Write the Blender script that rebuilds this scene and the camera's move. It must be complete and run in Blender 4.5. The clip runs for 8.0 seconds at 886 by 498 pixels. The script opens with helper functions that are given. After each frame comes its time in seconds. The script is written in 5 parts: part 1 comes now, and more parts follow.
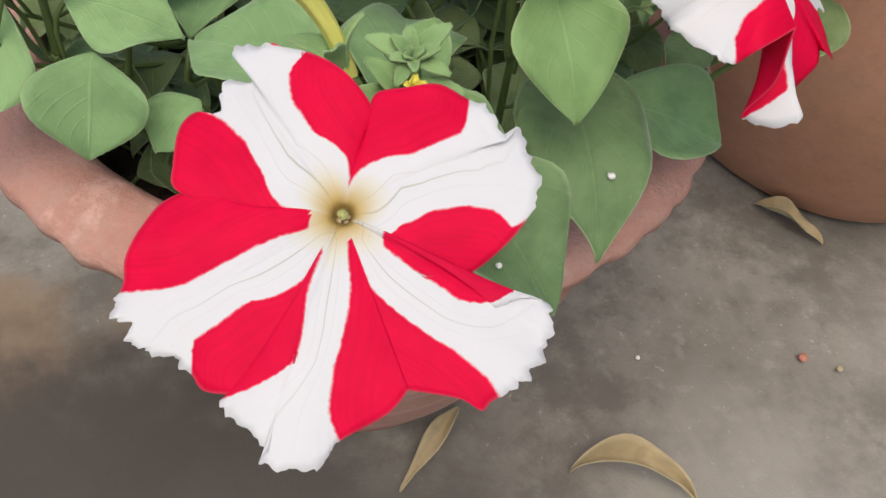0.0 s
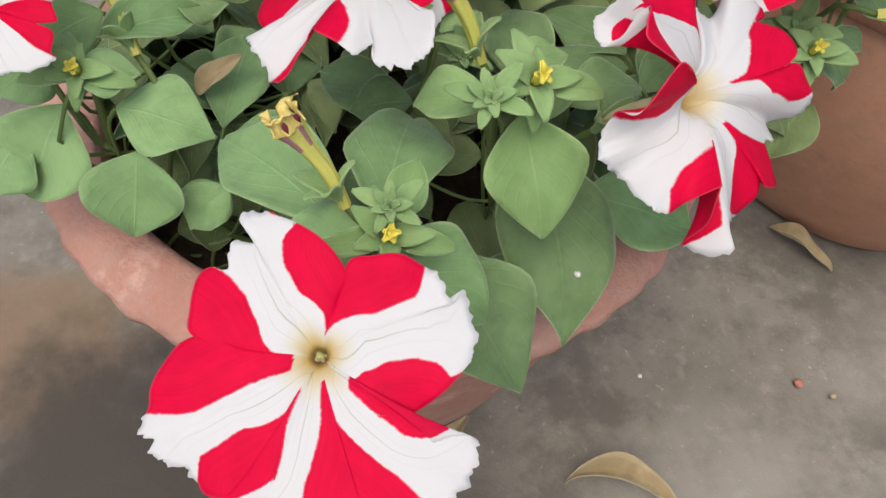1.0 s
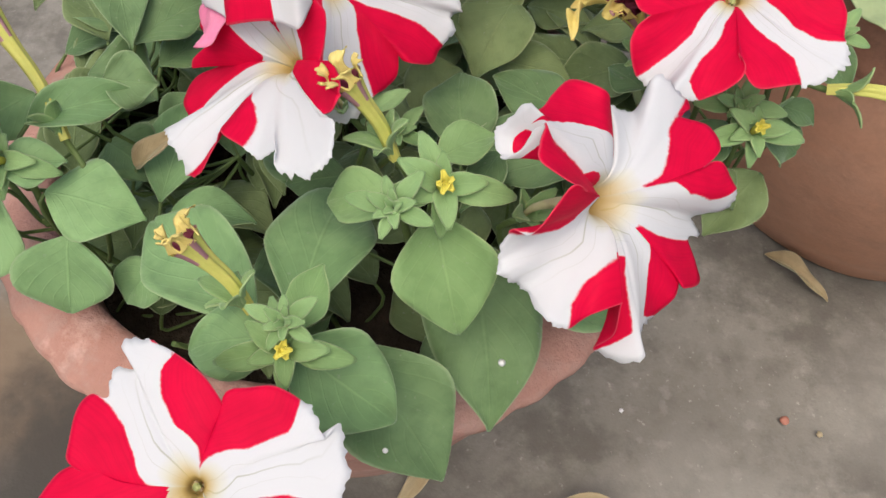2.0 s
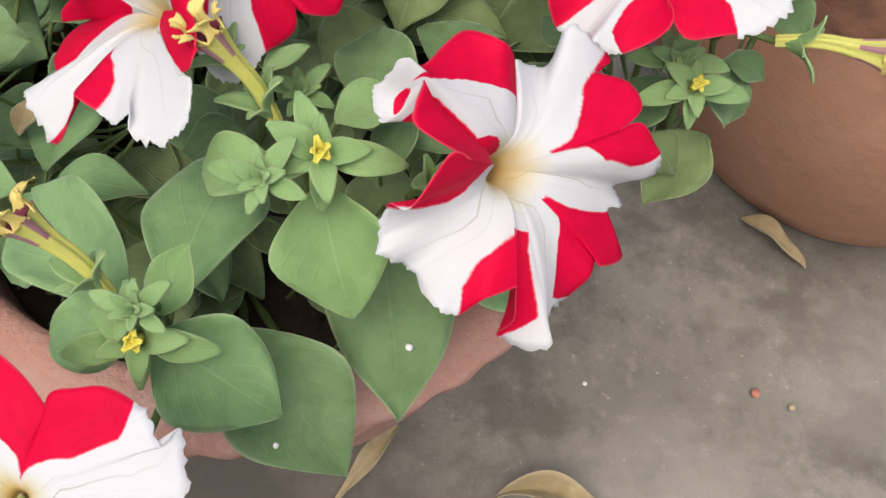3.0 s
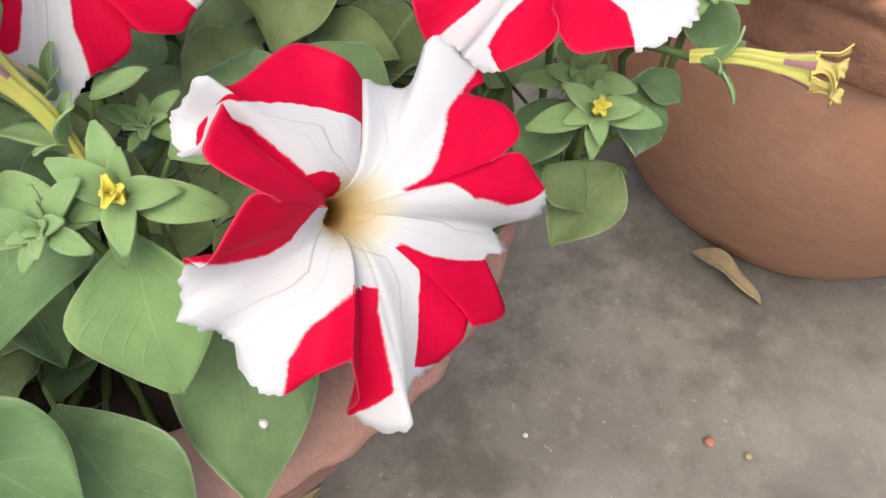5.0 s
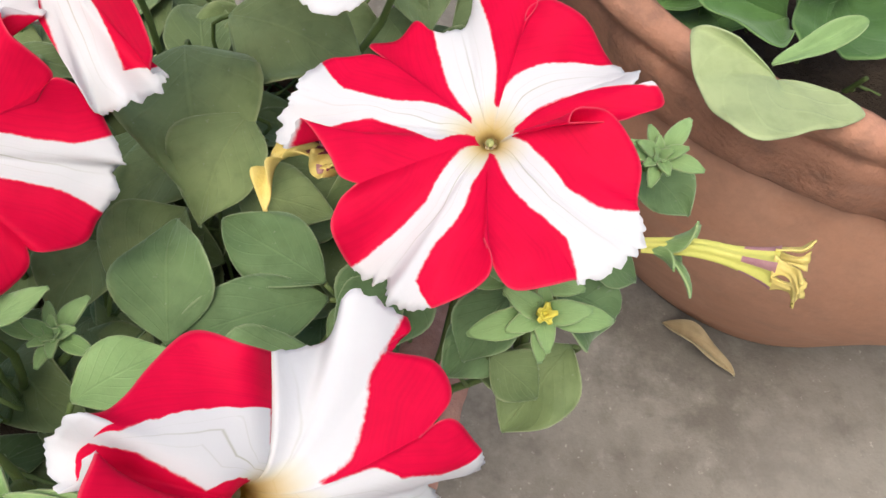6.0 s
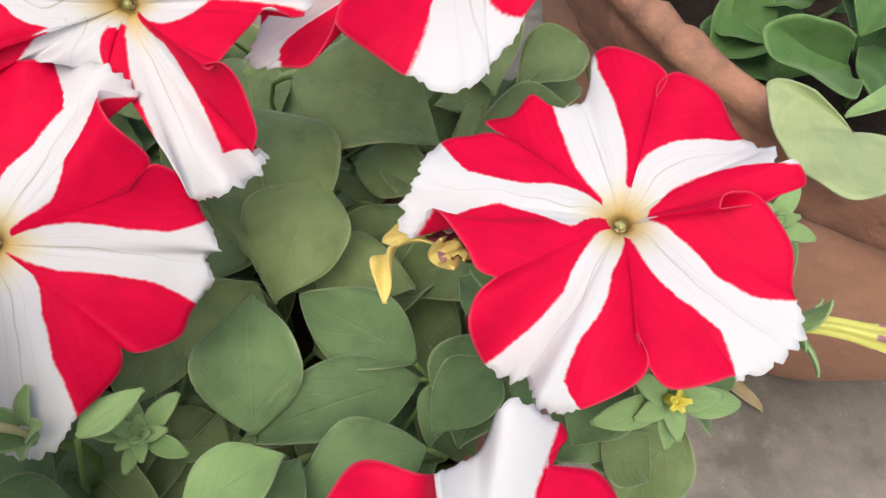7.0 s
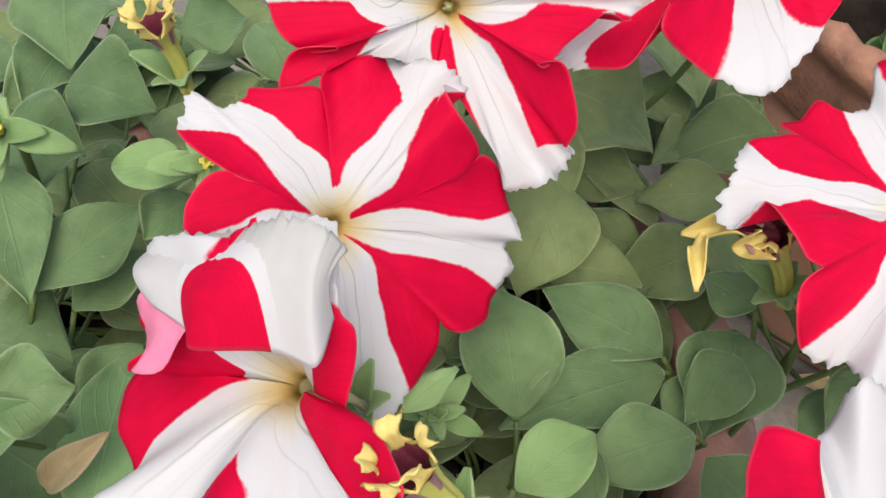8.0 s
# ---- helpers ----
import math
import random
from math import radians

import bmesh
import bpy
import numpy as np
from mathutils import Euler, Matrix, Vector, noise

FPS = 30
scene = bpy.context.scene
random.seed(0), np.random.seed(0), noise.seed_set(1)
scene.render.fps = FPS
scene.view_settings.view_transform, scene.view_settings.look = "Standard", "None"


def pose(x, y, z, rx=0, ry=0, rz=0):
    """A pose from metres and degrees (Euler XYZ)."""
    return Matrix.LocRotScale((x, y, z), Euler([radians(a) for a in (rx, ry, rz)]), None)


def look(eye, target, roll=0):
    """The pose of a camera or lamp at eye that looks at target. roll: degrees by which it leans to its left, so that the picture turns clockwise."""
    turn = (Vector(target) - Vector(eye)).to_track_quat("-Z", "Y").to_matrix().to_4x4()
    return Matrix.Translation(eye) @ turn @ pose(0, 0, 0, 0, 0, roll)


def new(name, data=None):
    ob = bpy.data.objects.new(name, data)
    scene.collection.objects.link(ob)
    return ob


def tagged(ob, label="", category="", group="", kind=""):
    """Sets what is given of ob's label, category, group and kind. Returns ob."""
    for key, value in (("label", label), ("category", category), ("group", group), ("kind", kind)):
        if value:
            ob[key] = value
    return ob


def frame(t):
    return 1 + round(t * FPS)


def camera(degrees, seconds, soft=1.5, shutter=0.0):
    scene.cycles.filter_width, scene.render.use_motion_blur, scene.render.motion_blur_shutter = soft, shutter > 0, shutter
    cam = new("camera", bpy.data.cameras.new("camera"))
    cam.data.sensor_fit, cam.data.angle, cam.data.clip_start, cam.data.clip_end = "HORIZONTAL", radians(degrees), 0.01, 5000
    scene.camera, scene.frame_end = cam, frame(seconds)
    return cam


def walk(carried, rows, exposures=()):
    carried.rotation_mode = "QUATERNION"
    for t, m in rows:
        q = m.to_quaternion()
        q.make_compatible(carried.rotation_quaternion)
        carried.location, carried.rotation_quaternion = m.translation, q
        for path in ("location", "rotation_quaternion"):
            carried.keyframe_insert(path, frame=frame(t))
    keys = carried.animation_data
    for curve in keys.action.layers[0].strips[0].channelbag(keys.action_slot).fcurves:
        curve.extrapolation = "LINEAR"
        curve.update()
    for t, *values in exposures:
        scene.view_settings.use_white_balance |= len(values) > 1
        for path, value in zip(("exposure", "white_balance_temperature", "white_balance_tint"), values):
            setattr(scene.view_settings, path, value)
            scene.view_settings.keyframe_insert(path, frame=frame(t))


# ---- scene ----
cam = camera(55.0, 8.0)
PATH = [
    (0, (0.03, 0.026, 0.435), (0.105, 1.318, -1.09), 7.1),
    (0.5, (0.039, 0.033, 0.459), (0.093, 1.287, -1.097), 7.5),
    (1, (0.047, 0.037, 0.496), (0.006, 1.225, -1.112), 5.4),
    (1.5, (0.063, 0.05, 0.518), (-0.065, 1.206, -1.11), 2.2),
    (1.7, (0.071, 0.06, 0.52), (-0.06, 1.205, -1.114), 2.2),
    (2.8, (0.105, 0.097, 0.503), (-0.02, 1.152, -1.192), 1.8),
    (3, (0.111, 0.098, 0.498), (-0.02, 1.143, -1.202), 1.3),
    (3.5, (0.119, 0.105, 0.486), (-0.027, 1.18, -1.194), 1.3),
    (4, (0.134, 0.109, 0.471), (-0.004, 1.19, -1.205), 2.5),
    (4.2, (0.14, 0.107, 0.47), (0.01, 1.198, -1.202), 2.9),
    (5.3, (0.138, 0.147, 0.467), (0.056, 1.264, -1.19), 1.9),
    (5.5, (0.142, 0.162, 0.475), (0.058, 1.257, -1.197), 1.4),
    (6, (0.144, 0.187, 0.484), (0.1, 1.287, -1.186), 2.1),
    (6.5, (0.136, 0.205, 0.486), (0.149, 1.321, -1.173), 4.0),
    (7, (0.105, 0.206, 0.482), (0.151, 1.339, -1.165), 4.6),
    (7.5, (0.069, 0.201, 0.489), (0.098, 1.333, -1.16), 4.4),
    (8, (0.033, 0.19, 0.483), (0.076, 1.37, -1.131), 5.8),
]
walk(cam, [(t, look(eye, target, roll)) for t, eye, target, roll in PATH], [(0.0, 0.45), (1.5, 0.50), (3.5, 0.66), (5.5, 0.76), (7.0, 0.65), (8.0, 0.62)])

# ---- light: open shade under a bright hazy sky ----
world = bpy.data.worlds.new("sky")
scene.world = world
world.use_nodes = True
wn = world.node_tree
sky = wn.nodes.new("ShaderNodeTexSky")
sky.sky_type, sky.sun_disc = "NISHITA", False
sky.sun_elevation, sky.sun_rotation = radians(66), radians(190)
sky.air_density, sky.dust_density, sky.ozone_density = 1.0, 6.0, 1.0
wn.links.new(sky.outputs[0], wn.nodes["Background"].inputs[0])
wn.nodes["Background"].inputs[1].default_value = 0.125
sun = new("sun", bpy.data.lights.new("sun", "SUN"))
sun.data.energy, sun.data.angle, sun.data.color = 0.85, radians(55), (1.0, 0.95, 0.88)
sun.matrix_world = look((-0.05, -0.30, 1.2), (0, 0.25, 0))


# ---- materials ----
def nodes(name, rough=0.6, spec=0.3):
    m = bpy.data.materials.new(name)
    m.use_nodes = True
    t = m.node_tree
    b = t.nodes["Principled BSDF"]
    b.inputs["Roughness"].default_value = rough
    b.inputs["Specular IOR Level"].default_value = spec
    return m, t, b


def add(t, kind, **values):
    """A node with its inputs set by name (spaces written as _)."""
    nd = t.nodes.new(kind)
    for key, value in values.items():
        nd.inputs[key.replace("_", " ")].default_value = value
    return nd


def math_node(t, op, a, b=None, c=None):
    nd = t.nodes.new("ShaderNodeMath")
    nd.operation = op
    for i, v in enumerate((a, b, c)):
        if v is None:
            continue
        if hasattr(v, "links"):
            t.links.new(v, nd.inputs[i])
        else:
            nd.inputs[i].default_value = v
    return nd.outputs[0]


def ramp(t, value, stops):
    nd = t.nodes.new("ShaderNodeValToRGB")
    e = nd.color_ramp.elements
    while len(e) < len(stops):
        e.new(0.5)
    for el, (p, c) in zip(e, stops):
        el.position, el.color = p, (*c, 1) if len(c) == 3 else c
    t.links.new(value, nd.inputs[0])
    return nd.outputs[0]


def mix(t, f, a, b, mode="MIX"):
    nd = t.nodes.new("ShaderNodeMix")
    nd.data_type, nd.blend_type = "RGBA", mode
    for sock, v in ((nd.inputs[0], f), (nd.inputs[6], a), (nd.inputs[7], b)):
        if hasattr(v, "links"):
            t.links.new(v, sock)
        else:
            sock.default_value = v if isinstance(v, (int, float)) else (*v, 1)
    return nd.outputs[2]


def noise_of(t, scale, detail=3.0, rough=0.55, coords="Object", stretch=None):
    tc = t.nodes.new("ShaderNodeTexCoord")
    src = tc.outputs[coords]
    if stretch:
        mp = t.nodes.new("ShaderNodeMapping")
        mp.inputs["Scale"].default_value = stretch
        t.links.new(src, mp.inputs[0])
        src = mp.outputs[0]
    nz = add(t, "ShaderNodeTexNoise", Scale=scale, Detail=detail, Roughness=rough)
    t.links.new(src, nz.inputs["Vector"])
    return nz.outputs["Fac"]


def bump(t, b, height, strength, distance):
    nd = add(t, "ShaderNodeBump", Strength=strength, Distance=distance)
    t.links.new(height, nd.inputs["Height"])
    t.links.new(nd.outputs[0], b.inputs["Normal"])


def sheer(t, b, colour, amount):
    """Lets part of the light through a thin petal or leaf."""
    tr = t.nodes.new("ShaderNodeBsdfTranslucent")
    mx = t.nodes.new("ShaderNodeMixShader")
    mx.inputs[0].default_value = amount
    t.links.new(colour, tr.inputs[0])
    t.links.new(b.outputs[0], mx.inputs[1])
    t.links.new(tr.outputs[0], mx.inputs[2])
    t.links.new(mx.outputs[0], t.nodes["Material Output"].inputs[0])


def uv_xy(t):
    u = t.nodes.new("ShaderNodeUVMap")
    sp = t.nodes.new("ShaderNodeSeparateXYZ")
    t.links.new(u.outputs[0], sp.inputs[0])
    return sp.outputs[0], sp.outputs[1]


def petal_material(name, red_a, red_b, white):
    m, t, b = nodes(name, 0.6, 0.10)
    x, y = uv_xy(t)
    fine = noise_of(t, 900, 2, 0.6)
    wide = noise_of(t, 130, 3, 0.5)
    off = math_node(t, "ABSOLUTE", math_node(t, "SUBTRACT", x, 0.5))
    jag = math_node(t, "MULTIPLY_ADD", math_node(t, "SUBTRACT", fine, 0.5), 0.010, off)
    jag = math_node(t, "MULTIPLY_ADD", math_node(t, "SUBTRACT", wide, 0.5), 0.020, jag)
    edge = add(t, "ShaderNodeMapRange", From_Min=0.1635, From_Max=0.1755)
    edge.interpolation_type = "SMOOTHSTEP"
    t.links.new(jag, edge.inputs[0])
    # fine streaks that run from the throat to the rim
    cmb = t.nodes.new("ShaderNodeCombineXYZ")
    t.links.new(math_node(t, "MULTIPLY", x, 70.0), cmb.inputs[0])
    t.links.new(math_node(t, "MULTIPLY", y, 2.2), cmb.inputs[1])
    st = add(t, "ShaderNodeTexNoise", Scale=1.0, Detail=3.0)
    t.links.new(cmb.outputs[0], st.inputs["Vector"])
    streak = st.outputs["Fac"]
    red = mix(t, wide, red_a, red_b)
    red = mix(t, math_node(t, "MULTIPLY", math_node(t, "SUBTRACT", streak, 0.45), 0.9), red, tuple(c * 0.55 for c in red_a))
    # the three veins of the white rib, and its yellowish throat
    vein = None
    for centre, width in ((0.5, 0.0075), (0.43, 0.004), (0.57, 0.004)):
        d = math_node(t, "ABSOLUTE", math_node(t, "SUBTRACT", math_node(t, "MULTIPLY_ADD", math_node(t, "SUBTRACT", wide, 0.5), 0.012, x), centre))
        v = add(t, "ShaderNodeMapRange", From_Min=width, From_Max=0.0, To_Max=0.62 if centre == 0.5 else 0.22)
        t.links.new(d, v.inputs[0])
        vein = v.outputs[0] if vein is None else math_node(t, "MAXIMUM", vein, v.outputs[0])
    inner = add(t, "ShaderNodeMapRange", From_Min=1.0, From_Max=0.30)
    t.links.new(y, inner.inputs[0])
    vein = math_node(t, "MULTIPLY", vein, inner.outputs[0])
    pale = mix(t, math_node(t, "MULTIPLY", math_node(t, "SUBTRACT", streak, 0.4), 0.22), white, (0.68, 0.70, 0.66))
    pale = mix(t, vein, pale, (0.30, 0.31, 0.17))
    throat = add(t, "ShaderNodeMapRange", From_Min=0.25, From_Max=0.03, To_Max=0.92)
    t.links.new(y, throat.inputs[0])
    pale = mix(t, throat.outputs[0], pale, ramp(t, y, [(0.0, (0.66, 0.46, 0.12)), (0.09, (0.68, 0.53, 0.19)), (0.18, (0.70, 0.66, 0.38))]))
    hem = add(t, "ShaderNodeMapRange", From_Min=0.985, From_Max=1.0, To_Max=0.4)
    t.links.new(y, hem.inputs[0])
    red = mix(t, hem.outputs[0], red, (0.80, 0.16, 0.22))
    colour = mix(t, edge.outputs[0], pale, red)
    t.links.new(colour, b.inputs["Base Color"])
    hgt = math_node(t, "MULTIPLY_ADD", streak, 0.7, math_node(t, "MULTIPLY", fine, 0.3))
    bump(t, b, hgt, 0.35, 0.0003)
    sheer(t, b, colour, 0.34)
    return m


PETAL = petal_material("petal_face", (0.86, 0.004, 0.064), (0.64, 0.002, 0.042), (0.745, 0.755, 0.765))
PETAL_BACK = petal_material("petal_back", (0.74, 0.005, 0.062), (0.62, 0.004, 0.046), (0.71, 0.715, 0.72))


def leaf_material(name, dark, light, edge_colour, clear):
    m, t, b = nodes(name, 0.62, 0.22)
    x, y = uv_xy(t)
    info = t.nodes.new("ShaderNodeObjectInfo")
    wide = noise_of(t, 55, 3, 0.5)
    fine = noise_of(t, 1500, 2, 0.6)
    off = math_node(t, "ABSOLUTE", math_node(t, "SUBTRACT", x, 0.5))
    colour = mix(t, math_node(t, "MULTIPLY_ADD", info.outputs["Random"], 0.65, math_node(t, "MULTIPLY", wide, 0.55)), dark, light)
    # side veins leave the midrib slantwise
    slant = math_node(t, "MULTIPLY_ADD", off, -0.9, y)
    wave = math_node(t, "ABSOLUTE", math_node(t, "SUBTRACT", math_node(t, "FRACT", math_node(t, "MULTIPLY", slant, 6.5)), 0.5))
    side = add(t, "ShaderNodeMapRange", From_Min=0.09, From_Max=0.0, To_Max=1.0)
    t.links.new(wave, side.inputs[0])
    mid = add(t, "ShaderNodeMapRange", From_Min=0.022, From_Max=0.004)
    t.links.new(off, mid.inputs[0])
    veins = math_node(t, "MAXIMUM", math_node(t, "MULTIPLY", side.outputs[0], 0.17), math_node(t, "MULTIPLY", mid.outputs[0], 0.42))
    colour = mix(t, math_node(t, "MULTIPLY", veins, 0.5), colour, tuple(min(1, c * 1.5) for c in light))
    rim = add(t, "ShaderNodeMapRange", From_Min=0.472, From_Max=0.5, To_Max=0.6)
    t.links.new(off, rim.inputs[0])
    colour = mix(t, rim.outputs[0], colour, edge_colour)
    # paler worn blotches, then dust and pale specks
    colour = mix(t, ramp(t, noise_of(t, 38, 4, 0.6), [(0.46, (0, 0, 0)), (0.70, (0.35, 0.35, 0.35))]), colour, tuple(min(1, c * 1.25 + 0.02) for c in light))
    dust = noise_of(t, 420, 2, 0.7)
    colour = mix(t, ramp(t, dust, [(0.68, (0, 0, 0)), (0.78, (0.35, 0.35, 0.35))]), colour, (0.42, 0.44, 0.36))
    colour = mix(t, ramp(t, noise_of(t, 90, 4, 0.6), [(0.45, (0, 0, 0)), (0.75, (0.45, 0.45, 0.45))]), colour, tuple(c * 0.7 for c in dark))
    t.links.new(colour, b.inputs["Base Color"])
    h = math_node(t, "ADD", math_node(t, "MULTIPLY", veins, -1.5), math_node(t, "MULTIPLY", fine, 0.2))
    h = math_node(t, "MULTIPLY_ADD", wide, 0.8, h)
    h = math_node(t, "MULTIPLY_ADD", noise_of(t, 210, 2, 0.5), 0.35, h)
    bump(t, b, h, 0.5, 0.0009)
    b.inputs["Sheen Weight"].default_value = 0.40
    b.inputs["Sheen Roughness"].default_value = 0.4
    b.inputs["Sheen Tint"].default_value = (0.8, 1.0, 0.75, 1)
    sheer(t, b, colour, clear)
    return m


LEAF = leaf_material("petunia_leaf", (0.070, 0.135, 0.054), (0.180, 0.285, 0.122), (0.40, 0.50, 0.28), 0.18)
FRESH = leaf_material("grey_green_leaf", (0.150, 0.275, 0.112), (0.295, 0.475, 0.205), (0.42, 0.53, 0.30), 0.22)
LEAF_OLD = leaf_material("dusty_leaf", (0.088, 0.135, 0.050), (0.215, 0.285, 0.116), (0.36, 0.41, 0.21), 0.15)
SEPAL = leaf_material("young_leaf", (0.205, 0.350, 0.125), (0.320, 0.490, 0.205), (0.46, 0.57, 0.28), 0.26)
GREEN = leaf_material("lettuce_leaf", (0.058, 0.140, 0.036), (0.130, 0.260, 0.075), (0.26, 0.42, 0.16), 0.25)
PALE = leaf_material("pale_leaf", (0.36, 0.46, 0.21), (0.46, 0.55, 0.28), (0.50, 0.58, 0.32), 0.28)
DRY = leaf_material("dry_leaf", (0.30, 0.225, 0.115), (0.43, 0.345, 0.20), (0.50, 0.41, 0.26), 0.14)


def plain(name, a, b2, scale, rough, spec, hgt=0.0006, strength=0.5, grain=6.0, clear=0.0):
    m, t, b = nodes(name, rough, spec)
    big = noise_of(t, scale, 4, 0.6)
    small = noise_of(t, scale * grain, 3, 0.65)
    c = mix(t, ramp(t, big, [(0.3, (0, 0, 0)), (0.7, (1, 1, 1))]), a, b2)
    c = mix(t, math_node(t, "MULTIPLY", small, 0.35), c, tuple(v * 0.6 for v in a))
    t.links.new(c, b.inputs["Base Color"])
    bump(t, b, math_node(t, "MULTIPLY_ADD", small, 0.6, big), strength, hgt)
    if clear:
        sheer(t, b, c, clear)
    return m


PINK = plain("petal_reverse", (0.78, 0.27, 0.40), (0.70, 0.20, 0.33), 160, 0.6, 0.1)
HAIR = plain("fine_hair", (0.42, 0.52, 0.30), (0.36, 0.46, 0.25), 300, 0.5, 0.3)
STEM = plain("green_stem", (0.12, 0.175, 0.05), (0.09, 0.14, 0.042), 160, 0.55, 0.3)
CREAM = plain("cream_throat", (0.84, 0.66, 0.28), (0.72, 0.53, 0.19), 150, 0.5, 0.3, clear=0.6)
PALE_THROAT = plain("pale_throat", (0.62, 0.58, 0.34), (0.52, 0.47, 0.24), 150, 0.5, 0.3)
TUBE = plain("flower_tube", (0.64, 0.61, 0.16), (0.50, 0.53, 0.12), 130, 0.5, 0.3)
YELLOW = plain("yellow_bud", (0.74, 0.66, 0.10), (0.56, 0.52, 0.08), 250, 0.5, 0.3)
STRAW = plain("faded_corolla", (0.74, 0.62, 0.22), (0.64, 0.50, 0.13), 200, 0.55, 0.3)
MAUVE = plain("mauve_skin", (0.42, 0.20, 0.24), (0.52, 0.30, 0.30), 260, 0.6, 0.25, clear=0.25)
MAROON = plain("wilted_inside", (0.15, 0.022, 0.050), (0.23, 0.05, 0.07), 260, 0.6, 0.25)
STIGMA = plain("stigma", (0.50, 0.54, 0.22), (0.42, 0.46, 0.17), 400, 0.5, 0.3)
ANTHER = plain("anther", (0.62, 0.50, 0.32), (0.50, 0.38, 0.24), 500, 0.7, 0.2)
SOIL = plain("potting_soil", (0.030, 0.022, 0.016), (0.055, 0.042, 0.030), 60, 0.95, 0.1, 0.004, 1.0)
CRUMB = plain("white_crumb", (0.80, 0.80, 0.78), (0.65, 0.65, 0.62), 300, 0.8, 0.2)
BRICK_BIT = plain("brick_bit", (0.42, 0.17, 0.12), (0.50, 0.24, 0.17), 200, 0.85, 0.2)


def clay(name, a, b2, c3, relief=0.0010, worn=1.0):
    m, t, b = nodes(name, 0.8, 0.2)
    big = noise_of(t, 14, 5, 0.6)
    band = noise_of(t, 9, 4, 0.55, stretch=(1, 1, 7))
    small = noise_of(t, 330, 3, 0.7)
    c = mix(t, ramp(t, big, [(0.32, (0, 0, 0)), (0.68, (1, 1, 1))]), a, b2)
    c = mix(t, ramp(t, band, [(0.52, (0, 0, 0)), (0.75, (0.8, 0.8, 0.8))]), c, c3)
    c = mix(t, math_node(t, "MULTIPLY", small, 0.45), c, tuple(v * 0.6 for v in a))
    c = mix(t, ramp(t, noise_of(t, 70, 5, 0.65), [(0.48, (0, 0, 0)), (0.64, (0.75 * worn, 0.75 * worn, 0.75 * worn))]), c, tuple(v * 0.66 for v in c3))
    c = mix(t, ramp(t, noise_of(t, 38, 6, 0.7), [(0.56, (0, 0, 0)), (0.66, (0.5 * worn, 0.5 * worn, 0.5 * worn))]), c, tuple(min(1, v * 1.25) for v in c3))
    t.links.new(c, b.inputs["Base Color"])
    bump(t, b, math_node(t, "MULTIPLY_ADD", small, 0.5, math_node(t, "ADD", big, noise_of(t, 120, 4, 0.6))), 0.5, relief)
    return m


CLAY_PINK = clay("weathered_pink_clay", (0.40, 0.205, 0.155), (0.50, 0.285, 0.225), (0.60, 0.42, 0.35), 0.0035, 0.6)
CLAY_BROWN = clay("brown_terracotta", (0.46, 0.240, 0.150), (0.53, 0.295, 0.195), (0.45, 0.265, 0.182), 0.0010, 0.35)
CLAY_RIM = clay("orange_terracotta", (0.37, 0.180, 0.112), (0.50, 0.262, 0.172), (0.33, 0.185, 0.130), 0.0025, 0.9)


